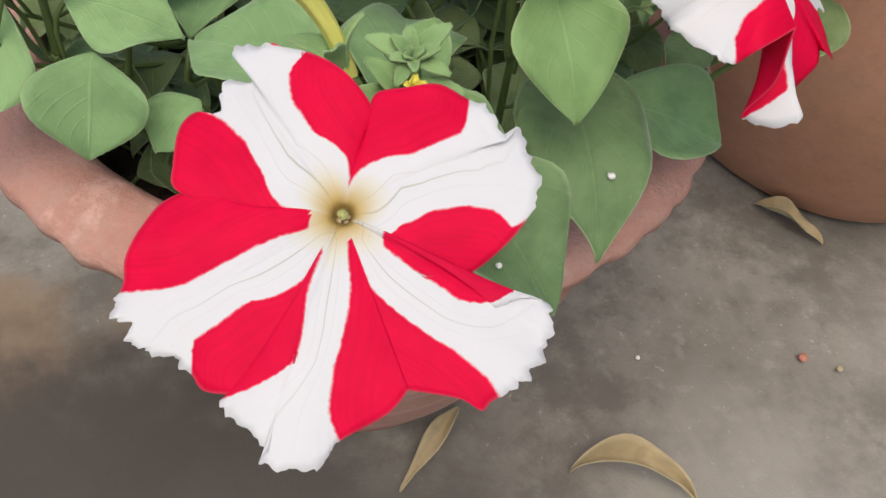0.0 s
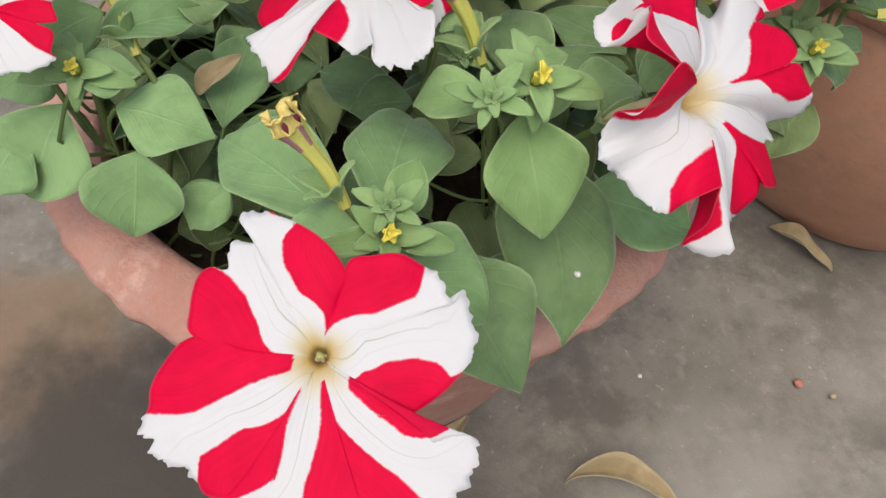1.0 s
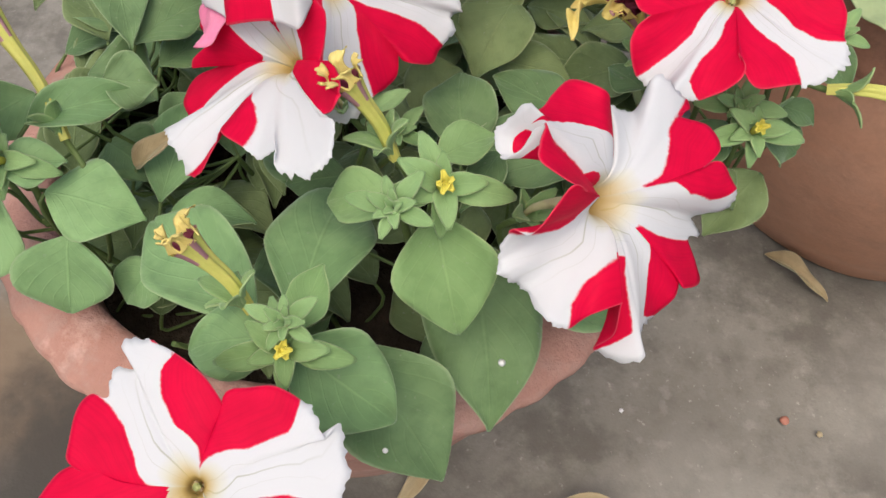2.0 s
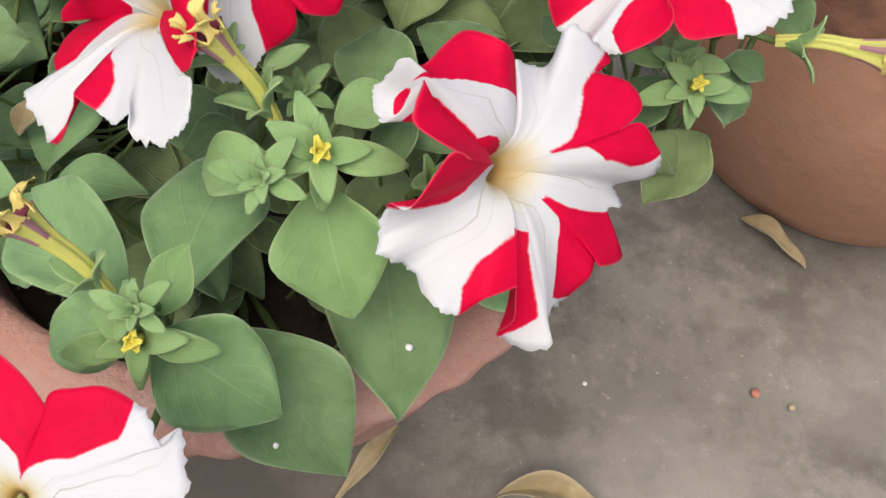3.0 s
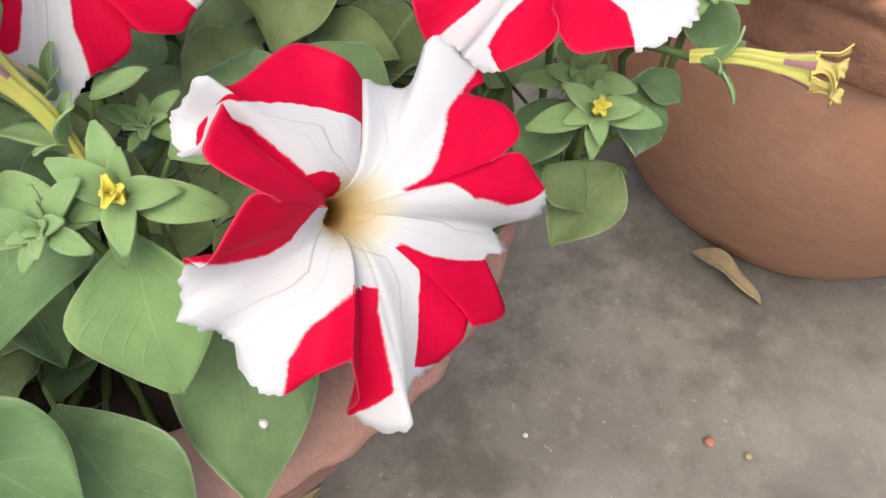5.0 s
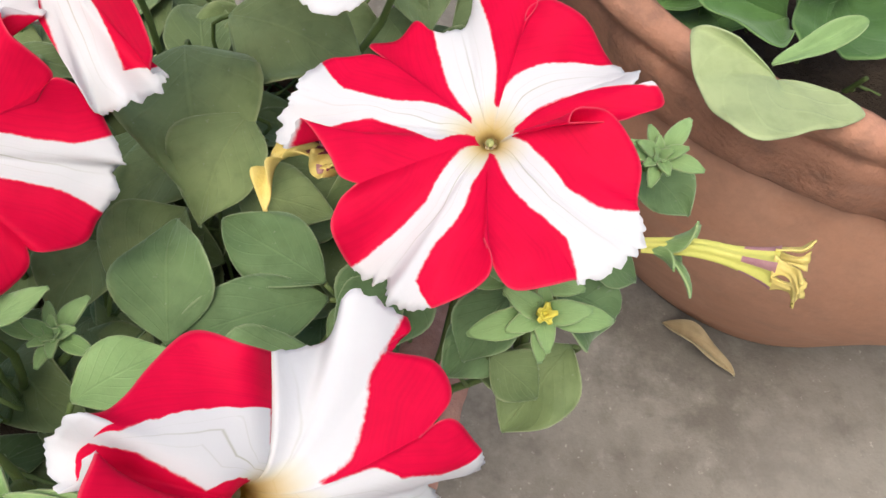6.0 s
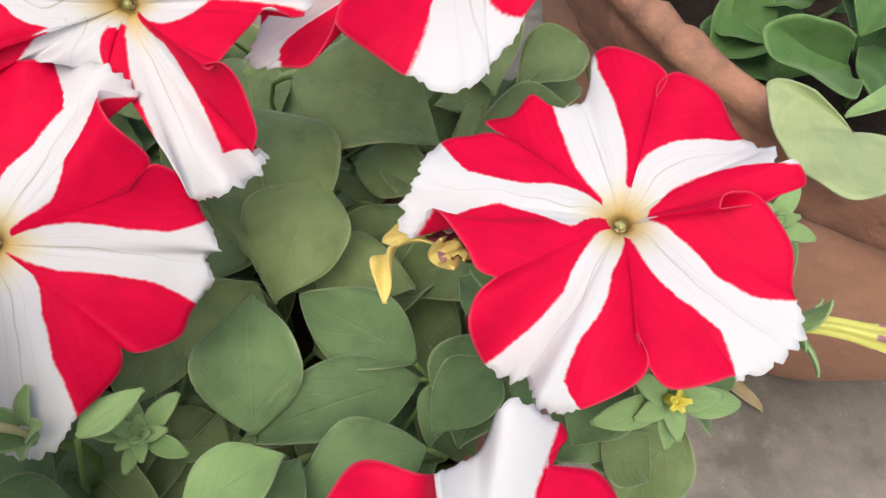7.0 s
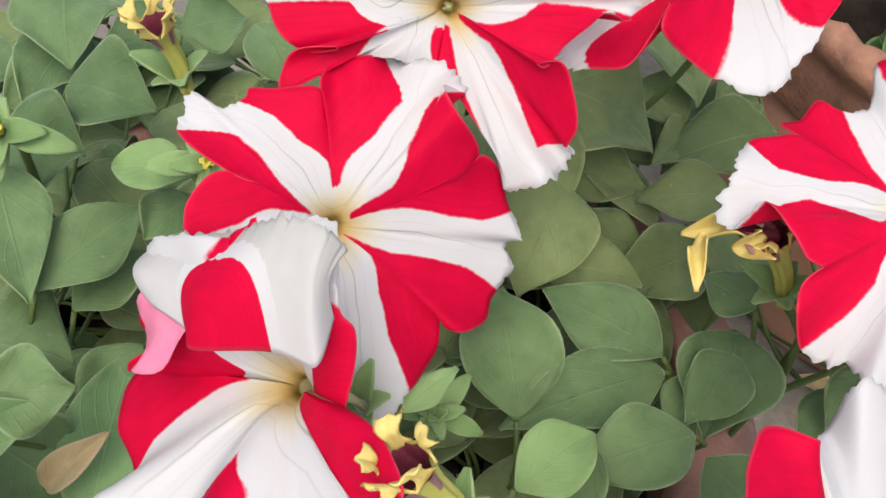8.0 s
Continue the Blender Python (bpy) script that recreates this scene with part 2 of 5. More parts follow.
def concrete():
    m, t, b = nodes("stained_concrete", 0.85, 0.25)
    big = noise_of(t, 5.5, 6, 0.62)
    mid = noise_of(t, 26, 5, 0.62)
    fine = noise_of(t, 420, 3, 0.7)
    c = mix(t, ramp(t, big, [(0.33, (0, 0, 0)), (0.66, (1, 1, 1))]), (0.165, 0.154, 0.130), (0.285, 0.268, 0.228))
    c = mix(t, ramp(t, mid, [(0.52, (0, 0, 0)), (0.72, (0.75, 0.75, 0.75))]), c, (0.125, 0.112, 0.094))
    c = mix(t, ramp(t, noise_of(t, 75, 4, 0.6), [(0.58, (0, 0, 0)), (0.74, (0.5, 0.5, 0.5))]), c, (0.40, 0.375, 0.335))
    c = mix(t, ramp(t, noise_of(t, 48, 4, 0.65), [(0.50, (0, 0, 0)), (0.70, (0.5, 0.5, 0.5))]), c, (0.150, 0.135, 0.108))
    c = mix(t, ramp(t, noise_of(t, 260, 2, 0.5), [(0.68, (0, 0, 0)), (0.78, (0.7, 0.7, 0.7))]), c, (0.42, 0.40, 0.35))
    c = mix(t, math_node(t, "MULTIPLY", fine, 0.3), c, (0.12, 0.108, 0.086))
    blot = noise_of(t, 10.5, 6, 0.68)
    c = mix(t, ramp(t, blot, [(0.50, (0, 0, 0)), (0.60, (0.62, 0.62, 0.62))]), c, (0.098, 0.089, 0.074))
    c = mix(t, ramp(t, noise_of(t, 150, 3, 0.6), [(0.60, (0, 0, 0)), (0.74, (0.35, 0.35, 0.35))]), c, (0.100, 0.091, 0.076))
    # rusty earth stains beside the pot, shade painted in front of it, pale patches
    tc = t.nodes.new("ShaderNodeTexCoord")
    for (cx, cy, r, col, k) in STAINS_AND_SHADE:
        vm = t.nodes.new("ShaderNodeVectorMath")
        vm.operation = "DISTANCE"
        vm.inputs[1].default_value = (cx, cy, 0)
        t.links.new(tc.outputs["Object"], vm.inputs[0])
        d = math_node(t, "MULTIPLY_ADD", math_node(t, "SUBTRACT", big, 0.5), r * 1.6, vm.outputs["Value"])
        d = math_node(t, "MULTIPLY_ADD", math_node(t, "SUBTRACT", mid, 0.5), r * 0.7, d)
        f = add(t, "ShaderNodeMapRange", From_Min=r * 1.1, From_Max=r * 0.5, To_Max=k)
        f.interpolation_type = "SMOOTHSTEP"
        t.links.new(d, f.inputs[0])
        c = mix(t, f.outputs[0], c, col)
    t.links.new(c, b.inputs["Base Color"])
    bump(t, b, math_node(t, "MULTIPLY_ADD", fine, 0.25, math_node(t, "MULTIPLY_ADD", mid, 0.5, big)), 0.6, 0.003)
    return m


# two rusty stains, two dark patches that paint in shade, two pale patches
STAINS_AND_SHADE = [(-0.225, 0.285, 0.075, (0.215, 0.145, 0.085), 0.7), (-0.13, 0.33, 0.03, (0.20, 0.14, 0.085), 0.5), (-0.10, 0.17, 0.16, (0.058, 0.052, 0.043), 0.95), (0.03, 0.15, 0.14, (0.080, 0.073, 0.062), 0.8), (0.25, 0.17, 0.13, (0.34, 0.32, 0.28), 0.5), (0.36, 0.34, 0.07, (0.33, 0.31, 0.27), 0.3)]
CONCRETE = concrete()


# ---- mesh helpers ----
def link_mesh(name, verts, faces, mats, parent=None, label="", uvs=None, slots=None, smooth=True):
    me = bpy.data.meshes.new(name)
    me.from_pydata([tuple(v) for v in verts], [], faces)
    for mt in mats:
        me.materials.append(mt)
    if slots:
        me.polygons.foreach_set("material_index", slots)
    if uvs:
        layer = me.uv_layers.new(name="UVMap")
        flat = [c for lp in me.loops for c in uvs[lp.vertex_index]]
        layer.data.foreach_set("uv", flat)
    me.polygons.foreach_set("use_smooth", [smooth] * len(me.polygons))
    me.update()
    ob = new(name, me)
    if parent:
        ob.parent = parent
    return tagged(ob, label) if label else ob


def sheet(grid, uvs, thick):
    """A thin closed sheet from a grid of points (rows of Vectors): upper side, lower side and a narrow edge."""
    R, C = len(grid), len(grid[0])
    g = np.array([[tuple(p) for p in row] for row in grid])
    du, dv = np.gradient(g, axis=0), np.gradient(g, axis=1)
    nrm = np.cross(dv, du)
    nrm /= np.linalg.norm(nrm, axis=2, keepdims=True) + 1e-12
    low = g - nrm * thick
    verts = [tuple(p) for p in g.reshape(-1, 3)] + [tuple(p) for p in low.reshape(-1, 3)]
    uv = [u for row in uvs for u in row] * 2
    n0 = R * C
    faces, slots = [], []
    for r in range(R - 1):
        for c in range(C - 1):
            a, b, d, e = r * C + c, r * C + c + 1, (r + 1) * C + c + 1, (r + 1) * C + c
            faces += [(a, e, d, b), (n0 + a, n0 + b, n0 + d, n0 + e)]
            slots += [0, 1]
    ring = [c for c in range(C)] + [r * C + C - 1 for r in range(1, R)] + [(R - 1) * C + c for c in range(C - 2, -1, -1)] + [r * C for r in range(R - 2, 0, -1)]
    for i, a in enumerate(ring):
        b = ring[(i + 1) % len(ring)]
        faces.append((a, b, n0 + b, n0 + a))
        slots.append(0)
    return verts, faces, uv, slots


def spline(points, n):
    """n points along a smooth curve through the given ones (tuples of any size)."""
    P = np.array(points, float)
    out = []
    for q in np.linspace(0, len(P) - 1, n):
        i = min(int(q), len(P) - 2)
        f = q - i
        p0, p1, p2, p3 = P[max(i - 1, 0)], P[i], P[i + 1], P[min(i + 2, len(P) - 1)]
        out.append(0.5 * (2 * p1 + (p2 - p0) * f + (2 * p0 - 5 * p1 + 4 * p2 - p3) * f * f + (3 * p1 - p0 - 3 * p2 + p3) * f ** 3))
    return out


def tube(path, radii, sides=8, flute=0.0, ribs=5):
    """Verts and faces of a round tube along a path, with capped ends."""
    path = [Vector(p) for p in path]
    verts, faces = [], []
    side = None
    for i, p in enumerate(path):
        d = (path[min(i + 1, len(path) - 1)] - path[max(i - 1, 0)]).normalized()
        if side is None:
            side = d.orthogonal().normalized()
        side = (side - d * side.dot(d)).normalized()
        up = d.cross(side)
        for k in range(sides):
            a = 2 * math.pi * k / sides
            r = radii[i] * (1 + flute * math.cos(ribs * a))
            verts.append(p + side * (r * math.cos(a)) + up * (r * math.sin(a)))
    for i in range(len(path) - 1):
        for k in range(sides):
            a, b = i * sides + k, i * sides + (k + 1) % sides
            faces.append((a, b, b + sides, a + sides))
    faces.append(tuple(range(sides))[::-1])
    faces.append(tuple(range((len(path) - 1) * sides, len(path) * sides)))
    return verts, faces


def join(*pieces):
    verts, faces, uvs, slots = [], [], [], []
    for v, f, u, s in pieces:
        o = len(verts)
        verts += list(v)
        faces += [tuple(i + o for i in fc) for fc in f]
        uvs += list(u) if u else [(0.5, 0.5)] * len(v)
        slots += list(s) if isinstance(s, list) else [s] * len(f)
    return verts, faces, uvs, slots


def lathe(profile, sides, wobble=None):
    """Verts and faces of a turned form; the profile runs as (radius, height) and is closed."""
    verts, faces = [], []
    m = len(profile)
    for k in range(sides):
        a = 2 * math.pi * k / sides
        for j, (r, z) in enumerate(profile):
            dr, dz = wobble(a, j, r, z) if wobble else (0, 0)
            verts.append(((r + dr) * math.cos(a), (r + dr) * math.sin(a), z + dz))
    for k in range(sides):
        for j in range(m - 1):
            a, b = k * m + j, ((k + 1) % sides) * m + j
            faces.append((a, b, b + 1, a + 1))
    return verts, faces


# ---- ground ----
def ground():
    n, verts, faces = 90, [], []
    xs = [math.copysign(abs(q) ** 5 * 300 + abs(q) * 0.8, q) for q in np.linspace(-1, 1, n)]
    for y in xs:
        for x in xs:
            near = math.exp(-(x * x + y * y) / 2)
            h = noise.noise((x * 6, y * 6, 0)) * 0.0025 * near
            verts.append((x + 0.1, y + 0.4, h - 0.002))
    for r in range(n - 1):
        for c in range(n - 1):
            a = r * n + c
            faces.append((a, a + 1, a + n + 1, a + n))
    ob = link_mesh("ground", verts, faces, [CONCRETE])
    tagged(ob, "grey stained concrete paving with rusty earth patches", "ground", kind="structure")


ground()


# ---- pots ----
def pot(name, centre, profile, rim_rows, wobble, mats, label, soil_r, soil_z):
    base = tagged(new(name), label, "flower pot", "terracotta pots")
    base.location = (*centre, 0)
    v, f = lathe(profile, 260, wobble)
    m = len(profile)
    body_rows = [j for j in range(m - 1) if j not in rim_rows]
    body = [fc for i, fc in enumerate(f) if i % (m - 1) in body_rows]
    rim = [fc for i, fc in enumerate(f) if i % (m - 1) in rim_rows]
    for nm, faces, mt in (("body", body, mats[0]), ("rim", rim, mats[1])):
        used = sorted({i for fc in faces for i in fc})
        at = {i: k for k, i in enumerate(used)}
        link_mesh(nm, [v[i] for i in used], [tuple(at[i] for i in fc) for fc in faces], [mt], base)
    soil(name, base, centre, soil_r, soil_z)
    return base


def soil(name, base, centre, r, z):
    rings, sides = 26, 90
    verts, faces = [(0, 0, z)], []
    for i in range(1, rings + 1):
        for k in range(sides):
            a = 2 * math.pi * k / sides
            q = r * i / rings
            x, y = q * math.cos(a), q * math.sin(a)
            h = 0.006 * noise.noise((x * 45, y * 45, 3)) + 0.004 * noise.noise((x * 160, y * 160, 7))
            verts.append((x, y, z + h))
    for k in range(sides):
        faces.append((0, 1 + k, 1 + (k + 1) % sides))
    for i in range(rings - 1):
        for k in range(sides):
            a, b = 1 + i * sides + k, 1 + i * sides + (k + 1) % sides
            faces.append((a, a + sides, b + sides, b))
    link_mesh("soil", verts, faces, [SOIL], base, "dark moist potting soil")


def pink_wobble(a, j, r, z):
    edge = max(0.0, (z - 0.17) / 0.055)
    ca, sa = math.cos(a), math.sin(a)
    lip = max(0.0, 1 - abs(r - 0.1487) / 0.008)
    w = 0.45 * math.sin(44 * a + 1.5 * noise.noise((ca * 4, sa * 4, 8))) + 0.6 * noise.noise((ca * 9, sa * 9, 1)) + 0.3 * noise.noise((ca * 40, sa * 40, z * 90))
    return 0.0014 * edge * noise.noise((ca * 3, sa * 3, 6)) + 0.0019 * lip * w, 0.0014 * edge * noise.noise((ca * 7, sa * 7, 4)) - 0.0012 * lip * w


def brown_wobble(a, j, r, z):
    edge = max(0.0, min(1.0, (z - 0.2165) / 0.006)) * max(0.0, min(1.0, (r - 0.186) / 0.008))
    upper = max(0.0, min(1.0, (z - 0.254) / 0.008))
    ca, sa = math.cos(a), math.sin(a)
    low = noise.noise((ca * 6.5, sa * 6.5, 9)) + 0.45 * math.sin(31 * a + 3.0 * noise.noise((ca * 3, sa * 3, 2)))
    top = 1.2 * noise.noise((ca * 9, sa * 9, 21)) + 0.60 * math.sin(33 * a + 5.0 * noise.noise((ca * 4, sa * 4, 5)))
    w = low * (1 - upper) + top * upper
    rough = 0.35 * noise.noise((ca * 22, sa * 22, z * 160)) + 0.2 * noise.noise((ca * 60, sa * 60, z * 300))
    inner = max(0.0, min(1.0, (0.206 - r) / 0.010)) * upper
    return 0.0030 * edge * (w + rough) - 0.0022 * inner * (top + rough) + 0.002 * noise.noise((ca * 2, sa * 2, z * 9)), 0.0026 * edge * (0.7 * low * (1 - upper) + 1.2 * top * upper)


pot("terracotta_pot", (0.0005, 0.3255), [(0.0000, 0.004), (0.0637, 0.004), (0.0680, 0.0), (0.0733, 0.004), (0.0956, 0.05), (0.1147, 0.11), (0.1269, 0.16), (0.1333, 0.187),
    (0.1370, 0.2045), (0.1455, 0.2105), (0.1492, 0.2125), (0.1503, 0.2180), (0.1481, 0.2215), (0.1370, 0.2265), (0.1269, 0.2285), (0.1227, 0.226), (0.1211, 0.212), (0.1168, 0.17)],
    range(7, 16), pink_wobble, (CLAY_PINK, CLAY_PINK), "weathered pink terracotta pot with a scalloped rim standing on concrete", 0.1205, 0.196)
pot("terracotta_pot", (0.3597, 0.5769), [(0.0, 0.004), (0.118, 0.003), (0.125, 0.0), (0.130, 0.005), (0.142, 0.03), (0.159, 0.065), (0.177, 0.10), (0.189, 0.135), (0.195, 0.165), (0.1965, 0.195), (0.1950, 0.216),
    (0.1945, 0.2195), (0.1990, 0.2213), (0.2012, 0.2245), (0.2028, 0.2320), (0.2050, 0.2460), (0.2058, 0.2525), (0.2048, 0.2550), (0.2056, 0.2572), (0.2086, 0.2605), (0.2102, 0.2655),
    (0.2092, 0.2697), (0.2060, 0.2720), (0.2010, 0.2722), (0.1968, 0.2700), (0.1945, 0.2640), (0.193, 0.24), (0.190, 0.215)],
    range(11, 26), brown_wobble, (CLAY_BROWN, CLAY_RIM), "rounded brown terracotta pot with an orange pie-crust rim", 0.189, 0.226)

# ---- plants ----
SHOOTS = {}


def plant(name, root, tips, label, category):
    """A plant with its main shoots, each from the soil to a growing tip."""
    ob = tagged(new(name), label, category, "petunias" if category == "petunia" else "")
    ob.location = root
    SHOOTS[ob] = []
    for tip in tips:
        tip = (tip[0], tip[1], tip[2] - 0.026)
        d = Vector(tip) - Vector(root)
        mid = Vector(root) + d * 0.5 + Vector((d.x * 0.14, d.y * 0.14, -0.014))
        path = spline([root, tuple(mid), tip], 14)
        SHOOTS[ob] += [Vector(p) for p in path]
        v, f = tube([Vector(p) - Vector(root) for p in path], [0.0021 - 0.0011 * i / 13 for i in range(14)], 8)
        link_mesh("stem", v, f, [STEM], ob)
    return ob


def stalk(owner, start, leave, r0, r1, n=9):
    """A stalk from a point, leaving it along a direction, to the nearest place on one of the plant's shoots."""
    s = Vector(start)
    best = min(SHOOTS[owner], key=lambda q: math.hypot(q.x - s.x, q.y - s.y) + 0.35 * abs(q.z - s.z) + 2.0 * max(0.0, q.z - s.z + 0.018))
    d = (best - s).length
    mid = s + Vector(leave).normalized() * d * 0.35
    low = best.lerp(mid, 0.35)
    low.z = min(low.z, best.z + 0.002) - 0.10 * d
    path = spline([tuple(s), tuple(mid), tuple(low), tuple(best)], n)
    return tube(path, [r0 + (r1 - r0) * i / (n - 1) for i in range(n)], 7)


def blade(base, tip, width, face, droop=0.12, fold=0.12, wave=0.05, shape=0.42, rows=20, cols=11, twist=0.0, seed=0, tip_pow=1.15):
    """Grid and uv of a leaf blade from base to tip, its upper side towards face."""
    base, tip, face = Vector(base), Vector(tip), Vector(face)
    along = tip - base
    L = along.length
    d = along / L
    side = d.cross(face).normalized()
    if side.length < 0.5:
        side = d.orthogonal().normalized()
    up = side.cross(d).normalized()
    grid, uvs = [], []
    for i in range(rows):
        q = i / (rows - 1)
        v = 0.5 * q + 0.25 * (1 - math.cos(math.pi * q))
        if v < shape:
            w = math.sin(math.pi / 2 * (v / shape) ** 0.95) ** (0.70 if tip_pow < 1 else 0.90)
        else:
            w = max(math.cos(math.pi / 2 * (v - shape) / (1 - shape)), 0.0) ** tip_pow
        w = max(w * width / 2, 0.0006)
        tw = twist * (v - 0.3)
        s2 = side * math.cos(tw) + up * math.sin(tw)
        u2 = up * math.cos(tw) - side * math.sin(tw)
        row, ur = [], []
        for k in range(cols):
            x = 2 * k / (cols - 1) - 1
            lift = droop * L * (4 * v * (1 - v) * 0.7 - 0.35 * v * v) + fold * width * (abs(x) ** 1.4) * 0.5 * math.sin(math.pi * v) ** 0.5
            lift += wave * width * abs(x) ** 1.6 * math.sin(7 * v + 2.5 * x + seed * 1.7) * math.sin(math.pi * v) + 0.012 * width * math.cos(9 * v + seed) * (1 - abs(x))
            edge = 1 + 0.035 * math.sin(11 * v + seed * 2.1 + 3 * x)
            row.append(base + d * (v * L) + s2 * (x * w * edge) + u2 * lift)
            ur.append((0.5 + x / 2, v))
        grid.append(row)
        uvs.append(ur)
    return grid, uvs


def hairs(grid, count, length, rnd):
    """Fine pale hairs that stand out from the margin of a leaf."""
    verts, faces = [], []
    rows, cols = len(grid), len(grid[0])
    for _ in range(count):
        k = rnd.random() * (rows - 2)
        i = int(k)
        for c, inner in ((0, 1), (cols - 1, cols - 2)):
            p = Vector(grid[i][c]).lerp(Vector(grid[i + 1][c]), k - i)
            out = (Vector(grid[i][c]) - Vector(grid[i][inner])).normalized()
            d = (out + Vector((rnd.uniform(-1, 1), rnd.uniform(-1, 1), rnd.uniform(-0.4, 1))) * 0.6).normalized()
            w = d.orthogonal().normalized() * 0.000022
            o = len(verts)
            verts += [p - w, p + w, p + d * length * rnd.uniform(0.5, 1.2)]
            faces.append((o, o + 1, o + 2))
    return verts, faces


COUNT = [0]


def leaf(owner, base, tip, width, face, droop=0.12, fold=0.12, mat=None, name="leaf", shape=0.42, wave=0.11, twist=None, tip_pow=0, stem=True):
    COUNT[0] += 1
    rnd = random.Random(COUNT[0])
    root = Vector(owner.location)
    mat = mat or (GREEN if owner is GREENS else FRESH if base[1] < 0.27 and base[2] > 0.24 else LEAF)
    g, u = blade(base, tip, width, face, droop + rnd.uniform(-0.05, 0.12), fold + rnd.uniform(0.0, 0.28), wave * rnd.uniform(0.6, 1.5), shape, seed=COUNT[0], twist=rnd.uniform(-0.35, 0.35) if twist is None else twist, tip_pow=tip_pow or rnd.uniform(0.75, 1.12))
    v, f, uv, sl = sheet(g, u, 0.0004)
    sv, sf = stalk(owner, Vector(base) - Vector((0, 0, 0.0006)), (Vector(base) - Vector(tip)) * 0.5 + Vector((0, 0, -0.035)), 0.0008, 0.0007)
    hv, hf = hairs(g, 150 if mat is not GREEN and mat is not PALE else 1, 0.00055, rnd)
    if not stem:
        sv, sf = [], []
    v, f, uv, sl = join((v, f, uv, [0] * len(f)), (sv, sf, None, 1), (hv, hf, None, 2))
    return link_mesh(name, [Vector(p) - root for p in v], f, [mat, STEM, HAIR], owner, uvs=uv, slots=sl)


def lobed_leaf(owner, base, arms, mat, label="", cup=0.05):
    """A broad cupped leaf that spreads from its stalk at base to a rounded margin through the ends of its main veins."""
    COUNT[0] += 1
    root, base = Vector(owner.location), Vector(base)
    cols, rows = 61, 16
    rim = spline(arms, cols)
    sag = cup * sum((Vector(a) - base).length for a in arms) / len(arms)
    grid, uvs = [], []
    for i in range(rows):
        u = i / (rows - 1)
        row, ur = [], []
        for c in range(cols):
            s = c / (cols - 1)
            p = base.lerp(Vector(rim[c]), u)
            ruck = 0.0006 * u * math.sin(s * 26 + COUNT[0]) + 0.0016 * u * noise.noise((p.x * 70, p.y * 70, COUNT[0])) - 0.0010 * math.sin(math.pi * u) * abs(math.cos(s * math.pi * 3.0)) ** 8
            row.append(p + Vector((0, 0, ruck - sag * math.sin(math.pi * u ** 0.8) + sag * 0.15 * u ** 8)))
            ur.append((0.5 + 0.5 * u, s))
        grid.append(row)
        uvs.append(ur)
    v, f, uv, sl = sheet(grid, uvs, 0.0006)
    return link_mesh("leaf", [Vector(p) - root for p in v], f, [mat], owner, label, uvs=uv)


def local_frame(N):
    N = Vector(N).normalized()
    Y = (Vector((0, 1, 0)) - N * N.y).normalized()
    return Y.cross(N), Y, N


def sepal_ring(part_of, origin, axis, count, length, width, spread, root, mat=None, name="sepal", phase=0.0, lift=0.35):
    """A ring of small spoon-shaped leaves round an axis."""
    X, Y, N = local_frame(axis) if abs(Vector(axis).normalized().y) < 0.95 else (Vector((1, 0, 0)), Vector((0, 0, 1)), Vector((0, -1, 0)))
    for i in range(count):
        a = phase + 2 * math.pi * i / count + 0.25 * math.sin(i * 5.1 + phase)
        r = X * math.cos(a) + Y * math.sin(a)
        k = 1 + 0.22 * math.sin(i * 2.7 + phase * 3)
        d = (r * spread + N * (1 - spread)).normalized()
        b = Vector(origin) + r * length * 0.06
        g, u = blade(b, b + d * length * k, width * k, N * spread - r * (1 - spread) + N * 0.15, droop=0.10 + lift * 0.3, fold=0.35, wave=0.03, shape=0.56, rows=11, cols=7, seed=i, tip_pow=0.62)
        v, f, uv, sl = sheet(g, u, 0.0006)
        hv, hf = hairs(g, 70, 0.0006, random.Random(i))
        v, f, uv, sl = join((v, f, uv, 0), (hv, hf, None, 1))
        link_mesh(name, [Vector(p) - root for p in v], f, [mat or SEPAL, HAIR], part_of, uvs=uv, slots=sl)


